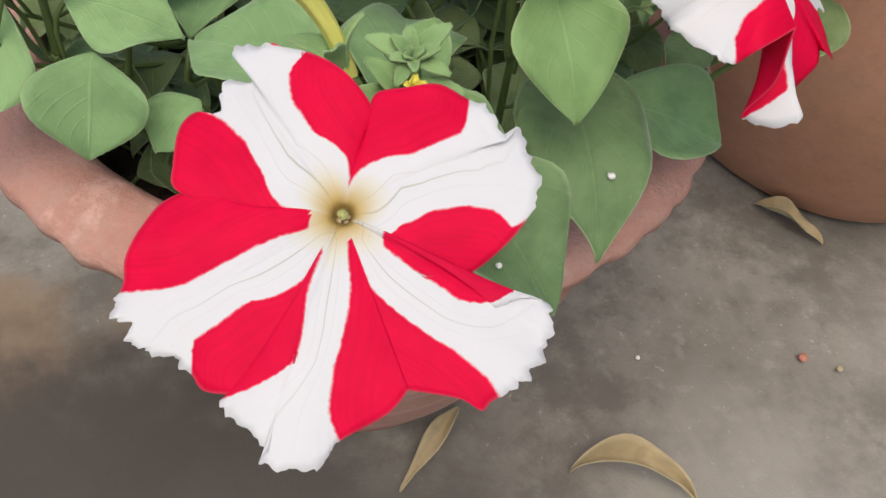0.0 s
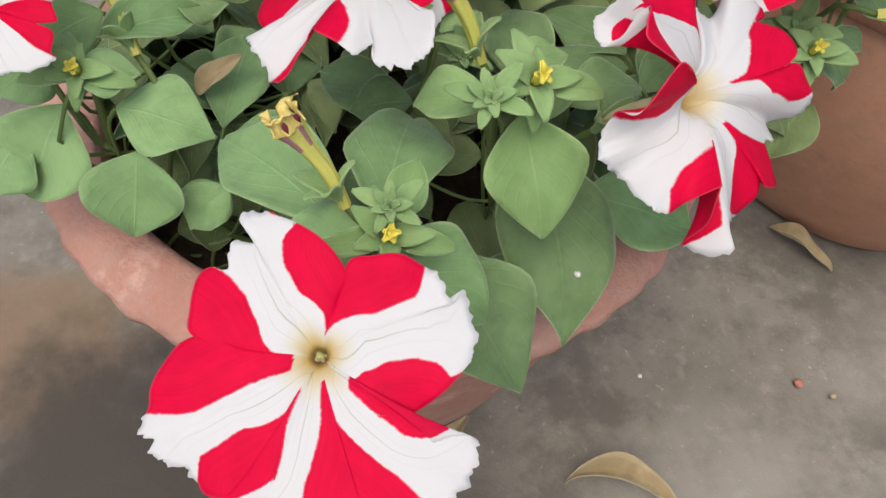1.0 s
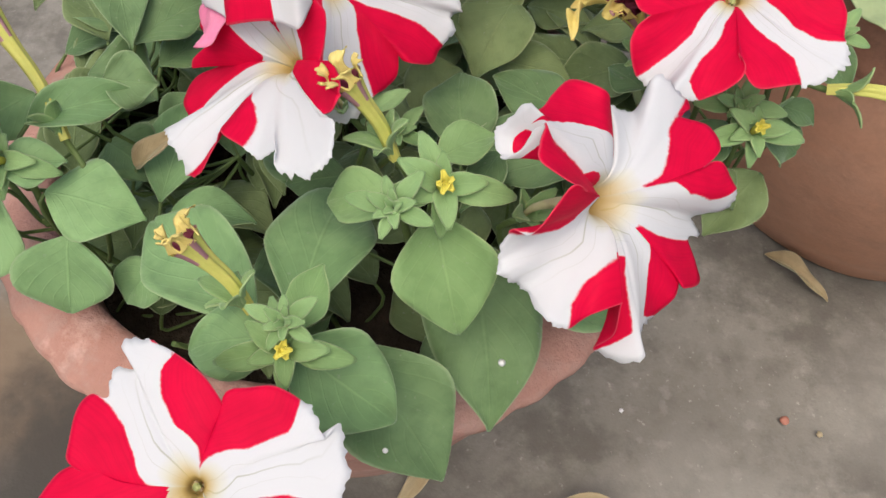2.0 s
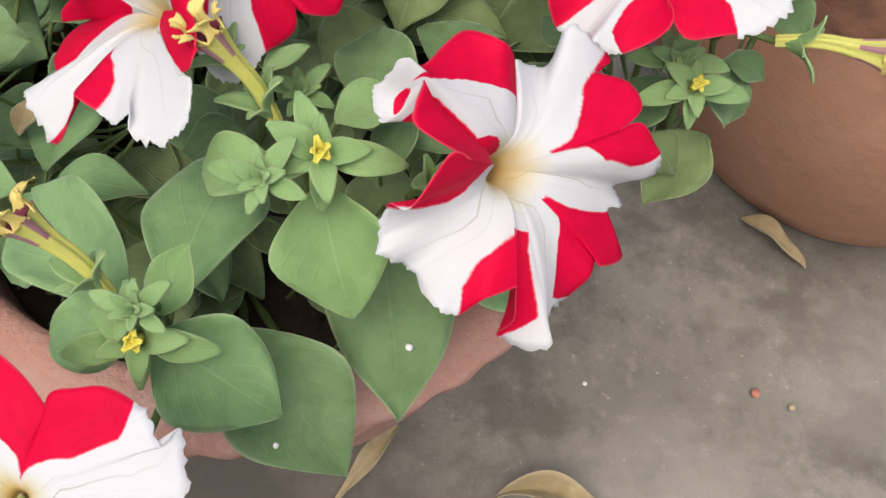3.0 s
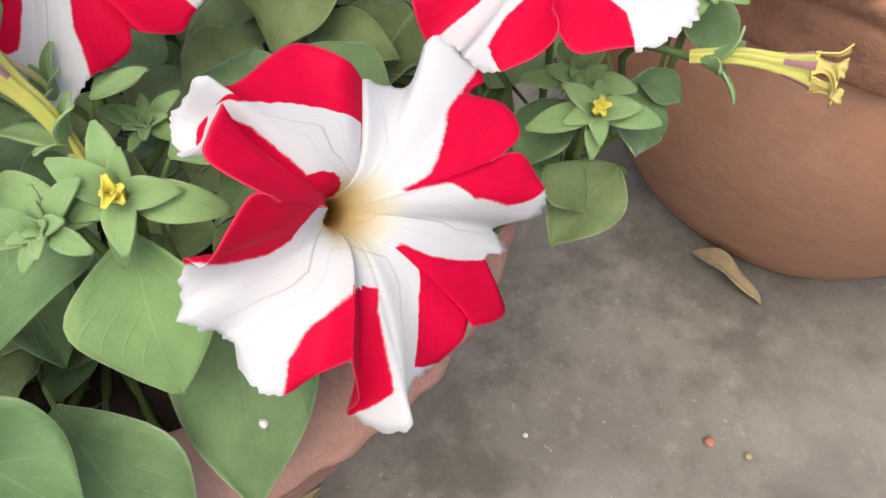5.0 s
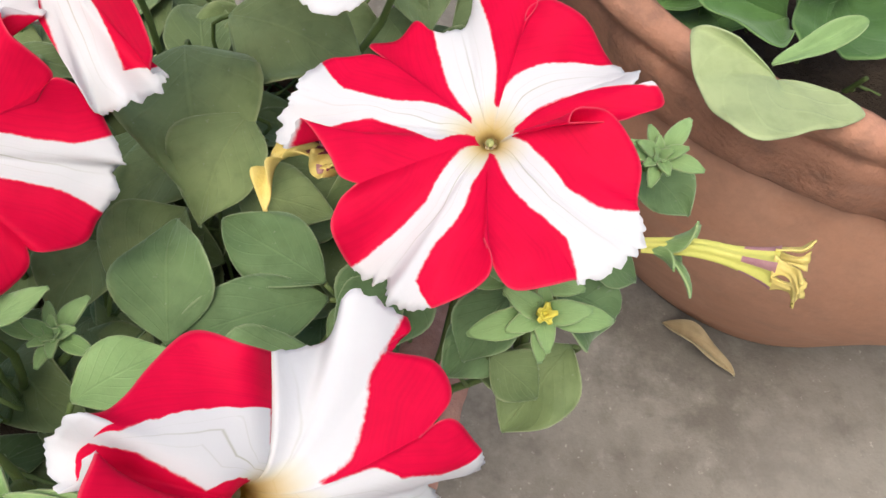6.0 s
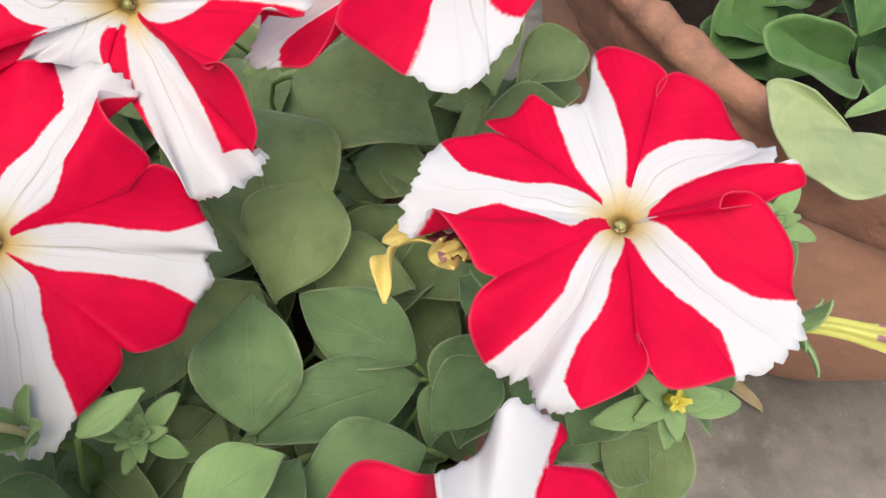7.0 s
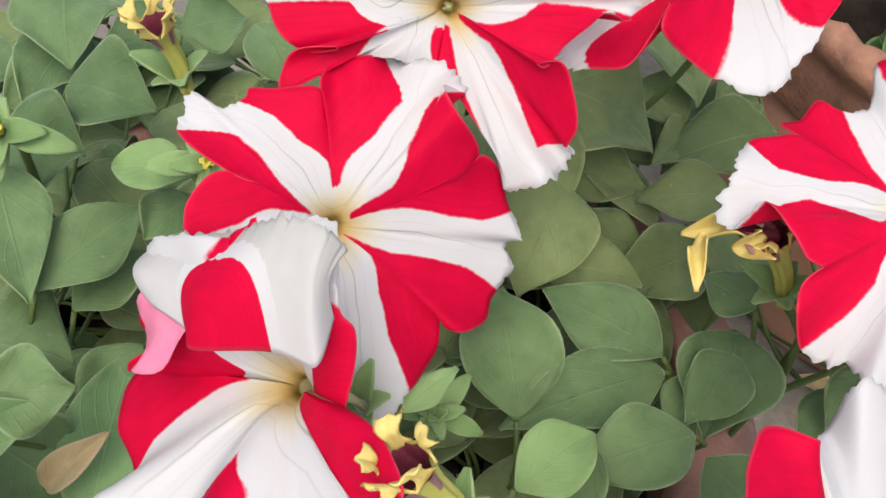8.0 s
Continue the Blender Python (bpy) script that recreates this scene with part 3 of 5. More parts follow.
def flower(owner, centre, normal, depth, throat, shape=None, start=0.08, bowl=2.6, stamens=3, arch=0.0):
    """The stalk, calyx and tube of a bloom; its petals are hung on it. depth and throat in millimetres.
    start: how far out the red begins; bowl: how flat the face is; arch: how much drooping petals bulge."""
    root = Vector(owner.location)
    X, Y, N = local_frame(normal)
    C = Vector(centre)
    mouth = C - N * depth * 0.001
    back = (N * 0.62 + Vector((0, 0, 0.5))).normalized()
    end = mouth - N * 0.014 - back * 0.016
    path = spline([tuple(mouth), tuple(mouth - N * 0.008), tuple(mouth - N * 0.015 - back * 0.004), tuple(end)], 12)
    v, f = tube(path, [throat * 0.001 * q for q in (1.0, 0.93, 0.86, 0.80, 0.74, 0.68, 0.62, 0.56, 0.50, 0.45, 0.42, 0.40)], 20, 0.05)
    f = f[:-2]
    f.append(tuple(range(80, 100)))
    sv, sf = stalk(owner, end, -back, 0.0012, 0.0014)
    vv, ff, uv, sl = join((v, f, None, 0), (sv, sf, None, 1))
    ob = link_mesh("flower", [Vector(p) - root for p in vv], ff, [CREAM if stamens else PALE_THROAT, STEM], owner, "petunia bloom with red and white striped petals", slots=sl)
    FRAMES[ob] = (C, X, Y, N, depth * 0.001, throat * 0.001, owner, shape, start, bowl, arch)
    sepal_ring(ob, end, back, 5, 0.015, 0.005, 0.35, root)
    # the green cup of the stigma and the pale anthers round it
    if not stamens:
        return ob
    top = mouth + N * 0.0006
    pieces = [tube([top - N * 0.012, top - N * 0.0016, top - N * 0.0008, top, top + N * 0.0002, top - N * 0.0005], [0.0003, 0.0004, 0.00085, 0.00105, 0.0008, 0.00035], 14) + (None, 0)]
    for i in range(4):
        a = i * 1.45 + 2.4
        off = (X * math.cos(a) + Y * math.sin(a)) * throat * (0.00062 if i % 2 else 0.00052)
        tip = mouth - N * (0.0007 + 0.0006 * i) + off
        tv, tf = tube([tip - N * 0.010 - off * 0.6, tip - N * 0.0010, tip - N * 0.0006, tip, tip + N * 0.0006, tip + N * 0.0008], [0.0002, 0.0002, 0.0005, 0.0007, 0.0005, 0.0002], 8)
        pieces.append((tv, tf, None, 1))
    v, f, uv, sl = join(*pieces)
    link_mesh("stamens", [Vector(p) - root for p in v], f, [STIGMA, ANTHER], ob, slots=sl)
    return ob


FRAMES = {}


def flank(u, start, um, sm):
    """How far a red flank reaches in at the distance u from the throat."""
    w, wm = (u - start) / (1 - start), (um - start) / (1 - start)
    if w <= 0:
        return 1e-4
    k = (sm / wm ** 0.5 - 1) / (1 - wm)
    return min(1.46, max(1e-4, w ** 0.5 * (1 + k * (1 - w))))


def old_petal(fl, w0, w1, rim, left=(0.55, 1.05), right=(0.55, 1.05)):
    """One petal: its rim in degrees, millimetres from the throat and millimetres in front of the flower's plane; white between w0 and w1.
    left and right: how far the red flanks reach in (second) at a distance out from the throat (first)."""
    C, X, Y, N, depth, throat, owner, _, start, bowl, arch = FRAMES[fl]
    root = Vector(owner.location)
    P = [(p[1] * 0.001 * math.cos(radians(p[0])), p[1] * 0.001 * math.sin(radians(p[0])), p[2] * 0.001, (p[3] if len(p) > 3 else 0) * 0.001) for p in rim]
    n, per = len(rim), 13
    cols = (n - 1) * per + 1
    line = spline(P, cols)
    a0 = rim[0][0]
    a1 = a0 - ((a0 - rim[-1][0]) % 360)
    rows = 20
    # towards the throat the heights of the rim even out
    flat = np.linspace(line[0][2], line[-1][2], cols)
    dev = np.array([p[2] for p in line]) - flat
    half = max(4, cols // (3 if arch else 5))
    wide = np.concatenate([-dev[1:half + 1][::-1], dev, -dev[-half - 1:-1][::-1]])
    kern = np.hanning(2 * half + 3)[1:-1]
    even = flat + np.convolve(wide, kern / kern.sum(), "valid")
    COUNT[0] += 1
    sd = COUNT[0] * 1.37
    ss = []
    for c in range(cols):
        q = c / per
        ss.append(q / w0 if q <= w0 else 1 + (q - w0) / (w1 - w0) if q <= w1 else 2 + (q - w1) / max(n - 1 - w1, 1e-6))
    grid, uvs = [], []
    for i in range(rows):
        u = i / (rows - 1)
        row, ur = [], []
        for c in range(cols):
            s = ss[c]
            fr = 0.14 * s if s <= 1 else 0.14 + 0.72 * (s - 1) if s <= 2 else 0.86 + 0.14 * (s - 2)
            ang = radians(a0 + (a1 - a0) * fr)
            tx, ty = throat * math.cos(ang), throat * math.sin(ang)
            x, y, h, curl = line[c]
            h = even[c] + (h - even[c]) * u ** (6 if arch else 3)
            bell = math.sin(math.pi * s / 3)
            # ragged teeth along the white part of the rim
            tooth = 0.0
            if 1 < s < 2:
                tooth = (0.040 * noise.noise((x * 560, y * 560, sd)) + 0.024 * noise.noise((x * 1100, y * 1100, sd)) + 0.018 * noise.noise((x * 230, y * 230, sd))) * math.sin(math.pi * (s - 1)) ** 0.3
            k = u + tooth * u ** 12
            g = 1 - (1 - u) ** bowl
            z = -depth + (h + depth) * g + curl * u ** 6 + arch * max(0.0, -h) * math.sin(math.pi * u)
            z += bell * (0.0008 * u ** 2.5 * math.sin(5.5 * s + sd) + 0.0007 * u * noise.noise((x * 60, y * 60, sd)) + 0.0011 * u ** 5 * noise.noise((x * 170, y * 170, sd + 3)))
            z -= 0.0004 * math.exp(-((s - 1.5) / 0.09) ** 2) * math.sin(math.pi * u)
            z += 0.0010 * math.sin(math.pi * u) * bell
            row.append(C + X * (tx + (x - tx) * k) + Y * (ty + (y - ty) * k) + N * z)
            # the red flanks reach from the petal's sides to lo and hi
            lo, hi = flank(u, start, *left), 3 - flank(u, start, *right)
            x3 = s / lo if s < lo else 3 - (3 - s) / (3 - hi) if s > hi else 1 + (s - lo) / (hi - lo)
            ur.append((x3 / 3, u))
        grid.append(row)
        uvs.append(ur)
    v, f, uv, sl = sheet(grid, uvs, 0.0003)
    link_mesh("petal", [Vector(p) - root for p in v], f, [PETAL, PETAL_BACK], fl, uvs=uv, slots=sl)


def petal_grid(rim, w0, w1, depth, throat, shape, sd, per=13, rows=24):
    """Points of a petal as (x, y, z) in its flower's frame, in metres, rows from the throat to the rim. shape: how steep the tube is, how the
    rim's lift is spread along the petal, how much it bulges."""
    steep, lift, bulge = shape
    P = [(p[1] * 0.001 * math.cos(radians(p[0])), p[1] * 0.001 * math.sin(radians(p[0])), p[2] * 0.001) for p in rim]
    n = len(rim)
    cols = (n - 1) * per + 1
    line = np.array(spline(P, cols))
    a0 = rim[0][0]
    a1 = a0 - ((a0 - rim[-1][0]) % 360)
    # towards the throat the heights and bays of the rim even out
    half = max(4, cols // 4)
    kern = np.hanning(2 * half + 3)[1:-1]
    kern /= kern.sum()

    def evened(v):
        flat = np.linspace(v[0], v[-1], cols)
        dev = v - flat
        return flat + np.convolve(np.concatenate([-dev[1:half + 1][::-1], dev, -dev[-half - 1:-1][::-1]]), kern, "valid")

    even = np.stack([evened(line[:, k]) for k in range(3)], axis=1)
    q = np.arange(cols) / per
    s = np.where(q <= w0, q / max(w0, 1e-6), np.where(q <= w1, 1 + (q - w0) / (w1 - w0), 2 + (q - w1) / max(n - 1 - w1, 1e-6)))
    fr = np.interp(s, (0, 1, 2, 3), (0, 0.14, 0.86, 1))
    ang = np.radians(a0 + (a1 - a0) * fr)
    tx, ty = throat * np.cos(ang), throat * np.sin(ang)
    grid = []
    for i in range(rows):
        u = i / (rows - 1)
        b = u ** 3
        edge = even * (1 - b) + line * b
        x, y = tx + (edge[:, 0] - tx) * u, ty + (edge[:, 1] - ty) * u
        r = np.hypot(x, y)
        z = edge[:, 2] * u ** lift - depth * np.exp(-np.maximum(r - throat, 0) / steep) * (1 - u)
        bell = np.sin(np.pi * s / 3)
        z = z + bulge * 0.001 * math.sin(math.pi * u) * (0.35 + 0.65 * bell)
        z = z - 0.0005 * np.exp(-((s - 1.5) / 0.09) ** 2) * math.sin(math.pi * u)
        if sd is not None:
            for c in range(cols):
                z[c] += bell[c] * (0.0006 * u ** 2.5 * math.sin(5.5 * s[c] + sd) + 0.0007 * u * noise.noise((x[c] * 60, y[c] * 60, sd)) + 0.0009 * u ** 4 * noise.noise((x[c] * 170, y[c] * 170, sd + 3)))
                if 1 < s[c] < 2:
                    t = (0.040 * noise.noise((x[c] * 560, y[c] * 560, sd)) + 0.024 * noise.noise((x[c] * 1100, y[c] * 1100, sd))) * math.sin(math.pi * (s[c] - 1)) ** 0.3 * u ** 12
                    x[c], y[c] = x[c] + (x[c] - tx[c]) * t, y[c] + (y[c] - ty[c]) * t
        grid.append(np.stack([x, y, z], axis=1))
    return np.array(grid), s


def side_line(line, r):
    """The angle of a petal's colour boundary at a distance from the axis: line holds (millimetres, degrees) from the throat out."""
    k = 0
    while k < len(line) - 2 and r > line[k + 1][0]:
        k += 1
    (r0, a0), (r1, a1) = line[k], line[k + 1]
    f = (r - r0) / max(r1 - r0, 0.5)
    return a0 + (a1 - a0) * max(-2.5, min(1.6, f))


def petal(fl, w0, w1, rim, left=None, right=None, shape=None, tip=2.0):
    """One petal: its rim in degrees, millimetres from the axis and millimetres in front of the throat's mouth, the white part of it from w0 to w1.
    left, right: where red and white meet on either side, as (millimetres, degrees) from the throat out; None: no red on that side.
    tip: how far out a folded white tip begins."""
    C, X, Y, N, depth, throat, owner, usual = FRAMES[fl][:8]
    root = Vector(owner.location)
    COUNT[0] += 1
    g, s = petal_grid(rim, w0, w1, depth, throat, shape or usual, COUNT[0] * 1.37)
    rows, cols = g.shape[:2]
    mid = rim[0][0] - ((rim[0][0] - rim[-1][0]) % 360) / 2
    near = lambda a: (a - mid + 180) % 360 - 180
    lines = [[(r, near(a)) for r, a in ln] if ln else None for ln in (left, right)]
    grid, uvs = [], []
    for i in range(rows):
        row, ur = [], []
        for c in range(cols):
            x, y, z = g[i, c]
            r = math.hypot(x, y) * 1000
            a = near(math.degrees(math.atan2(y, x)))
            hi = side_line(lines[0], r) if lines[0] else 90
            lo = side_line(lines[1], r) if lines[1] else -90
            # distances in millimetres from the two boundaries, positive inside the white
            dl, dr = radians(hi - a) * r, radians(a - lo) * r
            # inside the innermost end of a boundary all is white
            if lines[0] and r < lines[0][0][0]:
                dl = max(dl, 0.7 * (lines[0][0][0] - r) - 0.3)
            if lines[1] and r < lines[1][0][0]:
                dr = max(dr, 0.7 * (lines[1][0][0] - r) - 0.3)
            if 1 < s[c] < 2 and i > tip * rows:
                dl, dr = max(dl, 1.0), max(dr, 1.0)
            wide = max(dl + dr, 1.0)
            if dl < 0 and dl <= dr:
                x3 = 0.3333 + dl / 60
            elif dr < 0:
                x3 = 0.6667 - dr / 60
            else:
                x3 = 0.3333 + 0.3334 * dl / wide
            row.append(C + X * x + Y * y + N * z)
            ur.append((max(0.0, min(1.0, x3)), i / (rows - 1)))
        grid.append(row)
        uvs.append(ur)
    v, f, uv, sl = sheet(grid, uvs, 0.0003)
    link_mesh("petal", [Vector(p) - root for p in v], f, [PETAL, PETAL_BACK], fl, uvs=uv, slots=sl)


def hood(fl, ridge, lip):
    """The upper petals of a bloom, rolled forward over its throat: from the ridge of the fold down to the free lip (millimetres)."""
    C, X, Y, N, depth, throat, owner = FRAMES[fl][:7]
    root = Vector(owner.location)
    n, rows = 90, 22
    top, low = spline(ridge, n), spline(lip, n)
    grid, uvs = [], []
    for i in range(rows):
        u = i / (rows - 1)
        row, ur = [], []
        for c in range(n):
            s = c / (n - 1)
            p = (top[c] * (1 - u) + low[c] * u) * 0.001
            swell = 0.0035 * math.sin(math.pi * u) + 0.0008 * math.sin(s * 17) * (0.3 + u)
            rag = (0.0014 * noise.noise((s * 34, 1, 2)) + 0.0008 * noise.noise((s * 80, 4, 2))) * (1 - u) ** 3
            row.append(C + X * p[0] + Y * (p[1] + rag) + N * (p[2] + swell))
            # one rounded red patch that widens towards the lip
            half = 0.19 if s > 0.41 else 0.15
            inside = 1 - (abs(s - 0.41) / half) ** 2.2 - ((1 - u) / 0.74) ** 3
            ur.append((max(0.0, min(0.5, 0.3333 - inside * 0.3)), 0.6 + 0.4 * u))
        grid.append(row)
        uvs.append(ur)
    v, f, uv, sl = sheet(grid, uvs, 0.0003)
    link_mesh("petal", [Vector(p) - root for p in v], f, [PETAL, PETAL], fl, "petal rolled forward over the throat", uvs=uv, slots=sl)


def turned_lobe(fl, base, tip, width):
    """The corner of a petal that is turned over and shows its pink reverse."""
    root = Vector(FRAMES[fl][6].location)
    g, u = blade(base, tip, width, tuple(FRAMES[fl][3]), droop=0.2, fold=0.25, wave=0.12, shape=0.5, rows=14, cols=11, seed=3, tip_pow=0.5)
    v, f, uv, sl = sheet(g, u, 0.0003)
    link_mesh("petal", [Vector(p) - root for p in v], f, [PINK], fl, "turned petal corner with a pink reverse", uvs=uv)


def bud(owner, tip, foot, size):
    """A small yellow bud in a rosette of young leaves."""
    root = Vector(owner.location)
    tip, foot = Vector(tip), Vector(foot)
    axis = (Vector((0.02, -0.55, 0.75)) + (tip - foot).normalized() * 0.4).normalized()
    X, Y, N = local_frame(axis)
    pieces = []
    v, f = tube([tip - N * size * 0.55, tip - N * size * 0.2, tip, tip + N * size * 0.15], [size * q for q in (0.09, 0.12, 0.12, 0.07)], 12, 0.12)
    pieces.append((v, f, None, 0))
    for i in range(5):
        a = i * 1.2566 + 0.4 + size * 300
        r = X * math.cos(a) + Y * math.sin(a)
        b0 = tip + r * size * 0.07 + N * size * 0.05
        e0 = b0 + (r * (0.13 + 0.07 * math.sin(i * 3)) + N * (0.24 + 0.09 * math.cos(i * 4 + size * 900))) * size
        g, u = blade(b0, e0, size * 0.19, N - r, droop=0.35, fold=0.9, wave=0.35, shape=0.6, rows=8, cols=7, seed=i, tip_pow=0.6)
        v, f, uv, sl = sheet(g, u, 0.0003)
        pieces.append((v, f, None, 0))
    sv, sf = stalk(owner, tip - N * size * 0.5, -N, 0.0013, 0.0014)
    pieces.append((sv, sf, None, 1))
    v, f, uv, sl = join(*pieces)
    ob = link_mesh("bud", [Vector(p) - root for p in v], f, [YELLOW, STEM], owner, "yellow flower bud in a rosette of young leaves", slots=sl)
    sepal_ring(ob, tip - N * size * 0.60, N, 5, size * 0.98, size * 0.46, 0.55, root, phase=0.3 + size * 90, lift=0.9)
    sepal_ring(ob, tip - N * size * 0.80, N, 4, size * 1.30, size * 0.52, 0.74, root, phase=1.1 + size * 60, lift=0.9)
    return ob


def rosette(owner, tip, foot, size):
    """A tuft of young leaves at a shoot's end."""
    root = Vector(owner.location)
    tip, foot = Vector(tip), Vector(foot)
    N = (Vector((0.02, -0.5, 0.75)) + (tip - foot).normalized() * 0.4).normalized()
    v, f = stalk(owner, tip - N * size * 0.3, -N, 0.0013, 0.0014)
    ob = link_mesh("shoot_tip", [Vector(p) - root for p in v], f, [STEM], owner)
    for k, (count, length, width, spread) in enumerate(((5, 1.05, 0.40, 0.70), (5, 0.80, 0.30, 0.45), (4, 0.52, 0.20, 0.25))):
        sepal_ring(ob, tip - N * size * 0.3, N, count, size * length, size * width, spread, root, name="young_leaf", phase=0.7 * k + size * 70)
    return ob


def spent(owner, foot, mouth, size, hang=None, spread=1.0):
    """A faded bloom: a long yellow-green tube with a crumpled mouth of curled straw lobes, maroon inside."""
    COUNT[0] += 1
    rnd = random.Random(COUNT[0] * 7)
    sd_ = COUNT[0] * 0.61
    root = Vector(owner.location)
    foot, mouth = Vector(foot), Vector(mouth)
    d = (mouth - foot).normalized()
    L = (mouth - foot).length
    bow = d.orthogonal().normalized() * L * 0.05
    sides, n = 40, 16
    path = spline([tuple(foot), tuple(foot.lerp(mouth, 0.4) + bow), tuple(foot.lerp(mouth, 0.75) + bow * 0.5), tuple(mouth)], n)
    wide = [size * (0.34 + 0.20 * (i / (n - 1)) + 0.42 * max(0.0, (i / (n - 1) - 0.55) / 0.45) ** 1.4) for i in range(n)]
    v, f = tube(path, wide, sides, 0.13)
    f = f[:-2]
    # mauve skin between the five ribs near the mouth
    slots = [2 if i // sides > 9 and 0.30 < (i % sides * 5 / sides + 0.5) % 1 < 0.70 else 0 for i in range(len(f))]
    sv, sf = stalk(owner, foot, -d, 0.0012, 0.0011)
    vv, ff, uv, sl = join((v, f, None, 0), (sv, sf, None, 1))
    sl = slots + sl[len(f):]
    ob = link_mesh("spent_bloom", [Vector(p) - root for p in vv], ff, [TUBE, STEM, MAUVE], owner, "wilted yellowed bloom with a crumpled maroon throat", slots=sl)
    side = d.orthogonal().normalized()
    up = d.cross(side)
    v, f = tube(path[6:], [w * 0.86 for w in wide[6:]], sides, 0.13)
    link_mesh("throat", [Vector(p) - root for p in v], f[:-1], [MAROON], ob, "dark maroon shrivelled throat")
    # five straw-coloured lobes run on from the ribs, pinched at the neck, broad and curled at the tip
    for i in range(5):
        a = 2 * math.pi * i / 5 + rnd.uniform(-0.2, 0.2)
        reach, flare, curl = rnd.uniform(1.0, 1.7) * spread, rnd.uniform(-0.25, 0.55), rnd.uniform(0.3, 1.0)
        twist = rnd.uniform(-0.7, 0.7)
        rows, cols = 16, 9
        grid, uvs = [], []
        for j in range(rows):
            q = j / (rows - 1)
            row, ur = [], []
            for k in range(cols):
                x = 2 * k / (cols - 1) - 1
                half = 0.54 - 0.24 * math.sin(math.pi * min(1.0, q * 1.35)) - 0.14 * q + 0.12 * q ** 4
                aa = a + twist * q * q
                r, t2 = side * math.cos(aa) + up * math.sin(aa), up * math.cos(aa) - side * math.sin(aa)
                rad = 0.90 + flare * q ** 1.5 + 0.55 * curl * max(0.0, q - 0.55) * 2 + 0.22 * q * x * x * math.sin(i * 2.3 + sd_) + 0.10 * q * math.sin(x * 5 + i)
                h = reach * (q - 0.55 * curl * max(0.0, q - 0.5) ** 1.5 * 2) - 0.15 + 0.14 * q ** 2 * noise.noise((x * 2.5, i * 5.1, sd_))
                row.append(mouth + (r * rad + t2 * (half * x) + d * h) * size)
                ur.append((0.5 + x / 2, q))
            grid.append(row)
            uvs.append(ur)
        v, f, uv, sl = sheet(grid, uvs, 0.0005)
        link_mesh("lobe", [Vector(p) - root for p in v], f, [STRAW], ob, uvs=uv)
    if hang:
        # two lobes that hang out of the mouth, the longer one kinked, with maroon folds above them
        end = Vector(hang)
        knee = end + Vector((0.0008, 0.0160, 0.0010))
        out = (end - mouth).normalized()
        for b0, tipw, w, mt, face, hump in ((mouth + out * 0.002, mouth.lerp(knee, 1.12), 0.0050, STRAW, (-0.3, -0.3, 0.9), 0.3),
                                            (mouth.lerp(knee, 0.84), end, 0.0040, STRAW, (-0.4, -0.5, 0.7), 0.25),
                                            (mouth + Vector((-0.002, -0.003, 0.001)), mouth + Vector((-0.0100, -0.0050, 0.000)), 0.0070, STRAW, (-0.3, -0.6, 0.7), 0.4),
                                            (mouth + Vector((0, 0.003, 0.001)), knee + Vector((0.004, 0.003, 0.002)), 0.0055, MAROON, (-0.2, -0.6, 0.7), 0.3),
                                            (mouth + Vector((0.001, 0.001, -0.001)), mouth + Vector((-0.010, 0.004, 0.002)), 0.0065, MAUVE, (-0.4, -0.7, 0.5), 0.2),
                                            (mouth + Vector((0.002, -0.001, -0.001)), mouth + Vector((-0.006, 0.002, 0.001)), 0.0060, MAROON, (0.2, -0.8, 0.5), 0.3)):
            g, u = blade(b0, tipw, w, face, droop=hump, fold=1.1, wave=0.9, shape=0.4, rows=22, cols=9, seed=4, tip_pow=0.45)
            v, f, uv, sl = sheet(g, u, 0.0004)
            link_mesh("lobe", [Vector(p) - root for p in v], f, [mt], ob, uvs=uv)
    sepal_ring(ob, foot + d * size * 0.3, d, 5, 0.0135, 0.0052, 0.42, root, phase=rnd.uniform(0, 3))
    return ob


FRONT = plant("petunia_plant", (0.005, 0.262, 0.192), [(0.020, 0.185, 0.296), (-0.085, 0.238, 0.288), (-0.03, 0.205, 0.27), (0.035, 0.19, 0.262), (-0.062, 0.232, 0.272), (-0.05, 0.262, 0.285), (0.06, 0.20, 0.262)],
              "bushy petunia with one large striped bloom spilling over the pot", "petunia")
RIGHT = plant("petunia_plant", (0.062, 0.318, 0.192), [(0.055, 0.232, 0.312), (0.163, 0.297, 0.285), (0.105, 0.25, 0.27), (0.19, 0.335, 0.28), (0.095, 0.30, 0.268)],
              "petunia with red and white striped blooms leaning over the pot's rim", "petunia")
BACK = plant("petunia_plant", (-0.03, 0.352, 0.192), [(-0.035, 0.345, 0.302), (0.01, 0.285, 0.275), (-0.08, 0.34, 0.295), (0.045, 0.345, 0.272), (0.06, 0.395, 0.275), (-0.03, 0.29, 0.275)],
             "bushy petunia crowded with striped blooms and faded flowers", "petunia")
GREENS = plant("leafy_green_plant", (0.285, 0.475, 0.222), [(0.282, 0.466, 0.275), (0.25, 0.495, 0.265), (0.302, 0.445, 0.265)],
               "young leafy plant with smooth bright green leaves", "leafy plant")

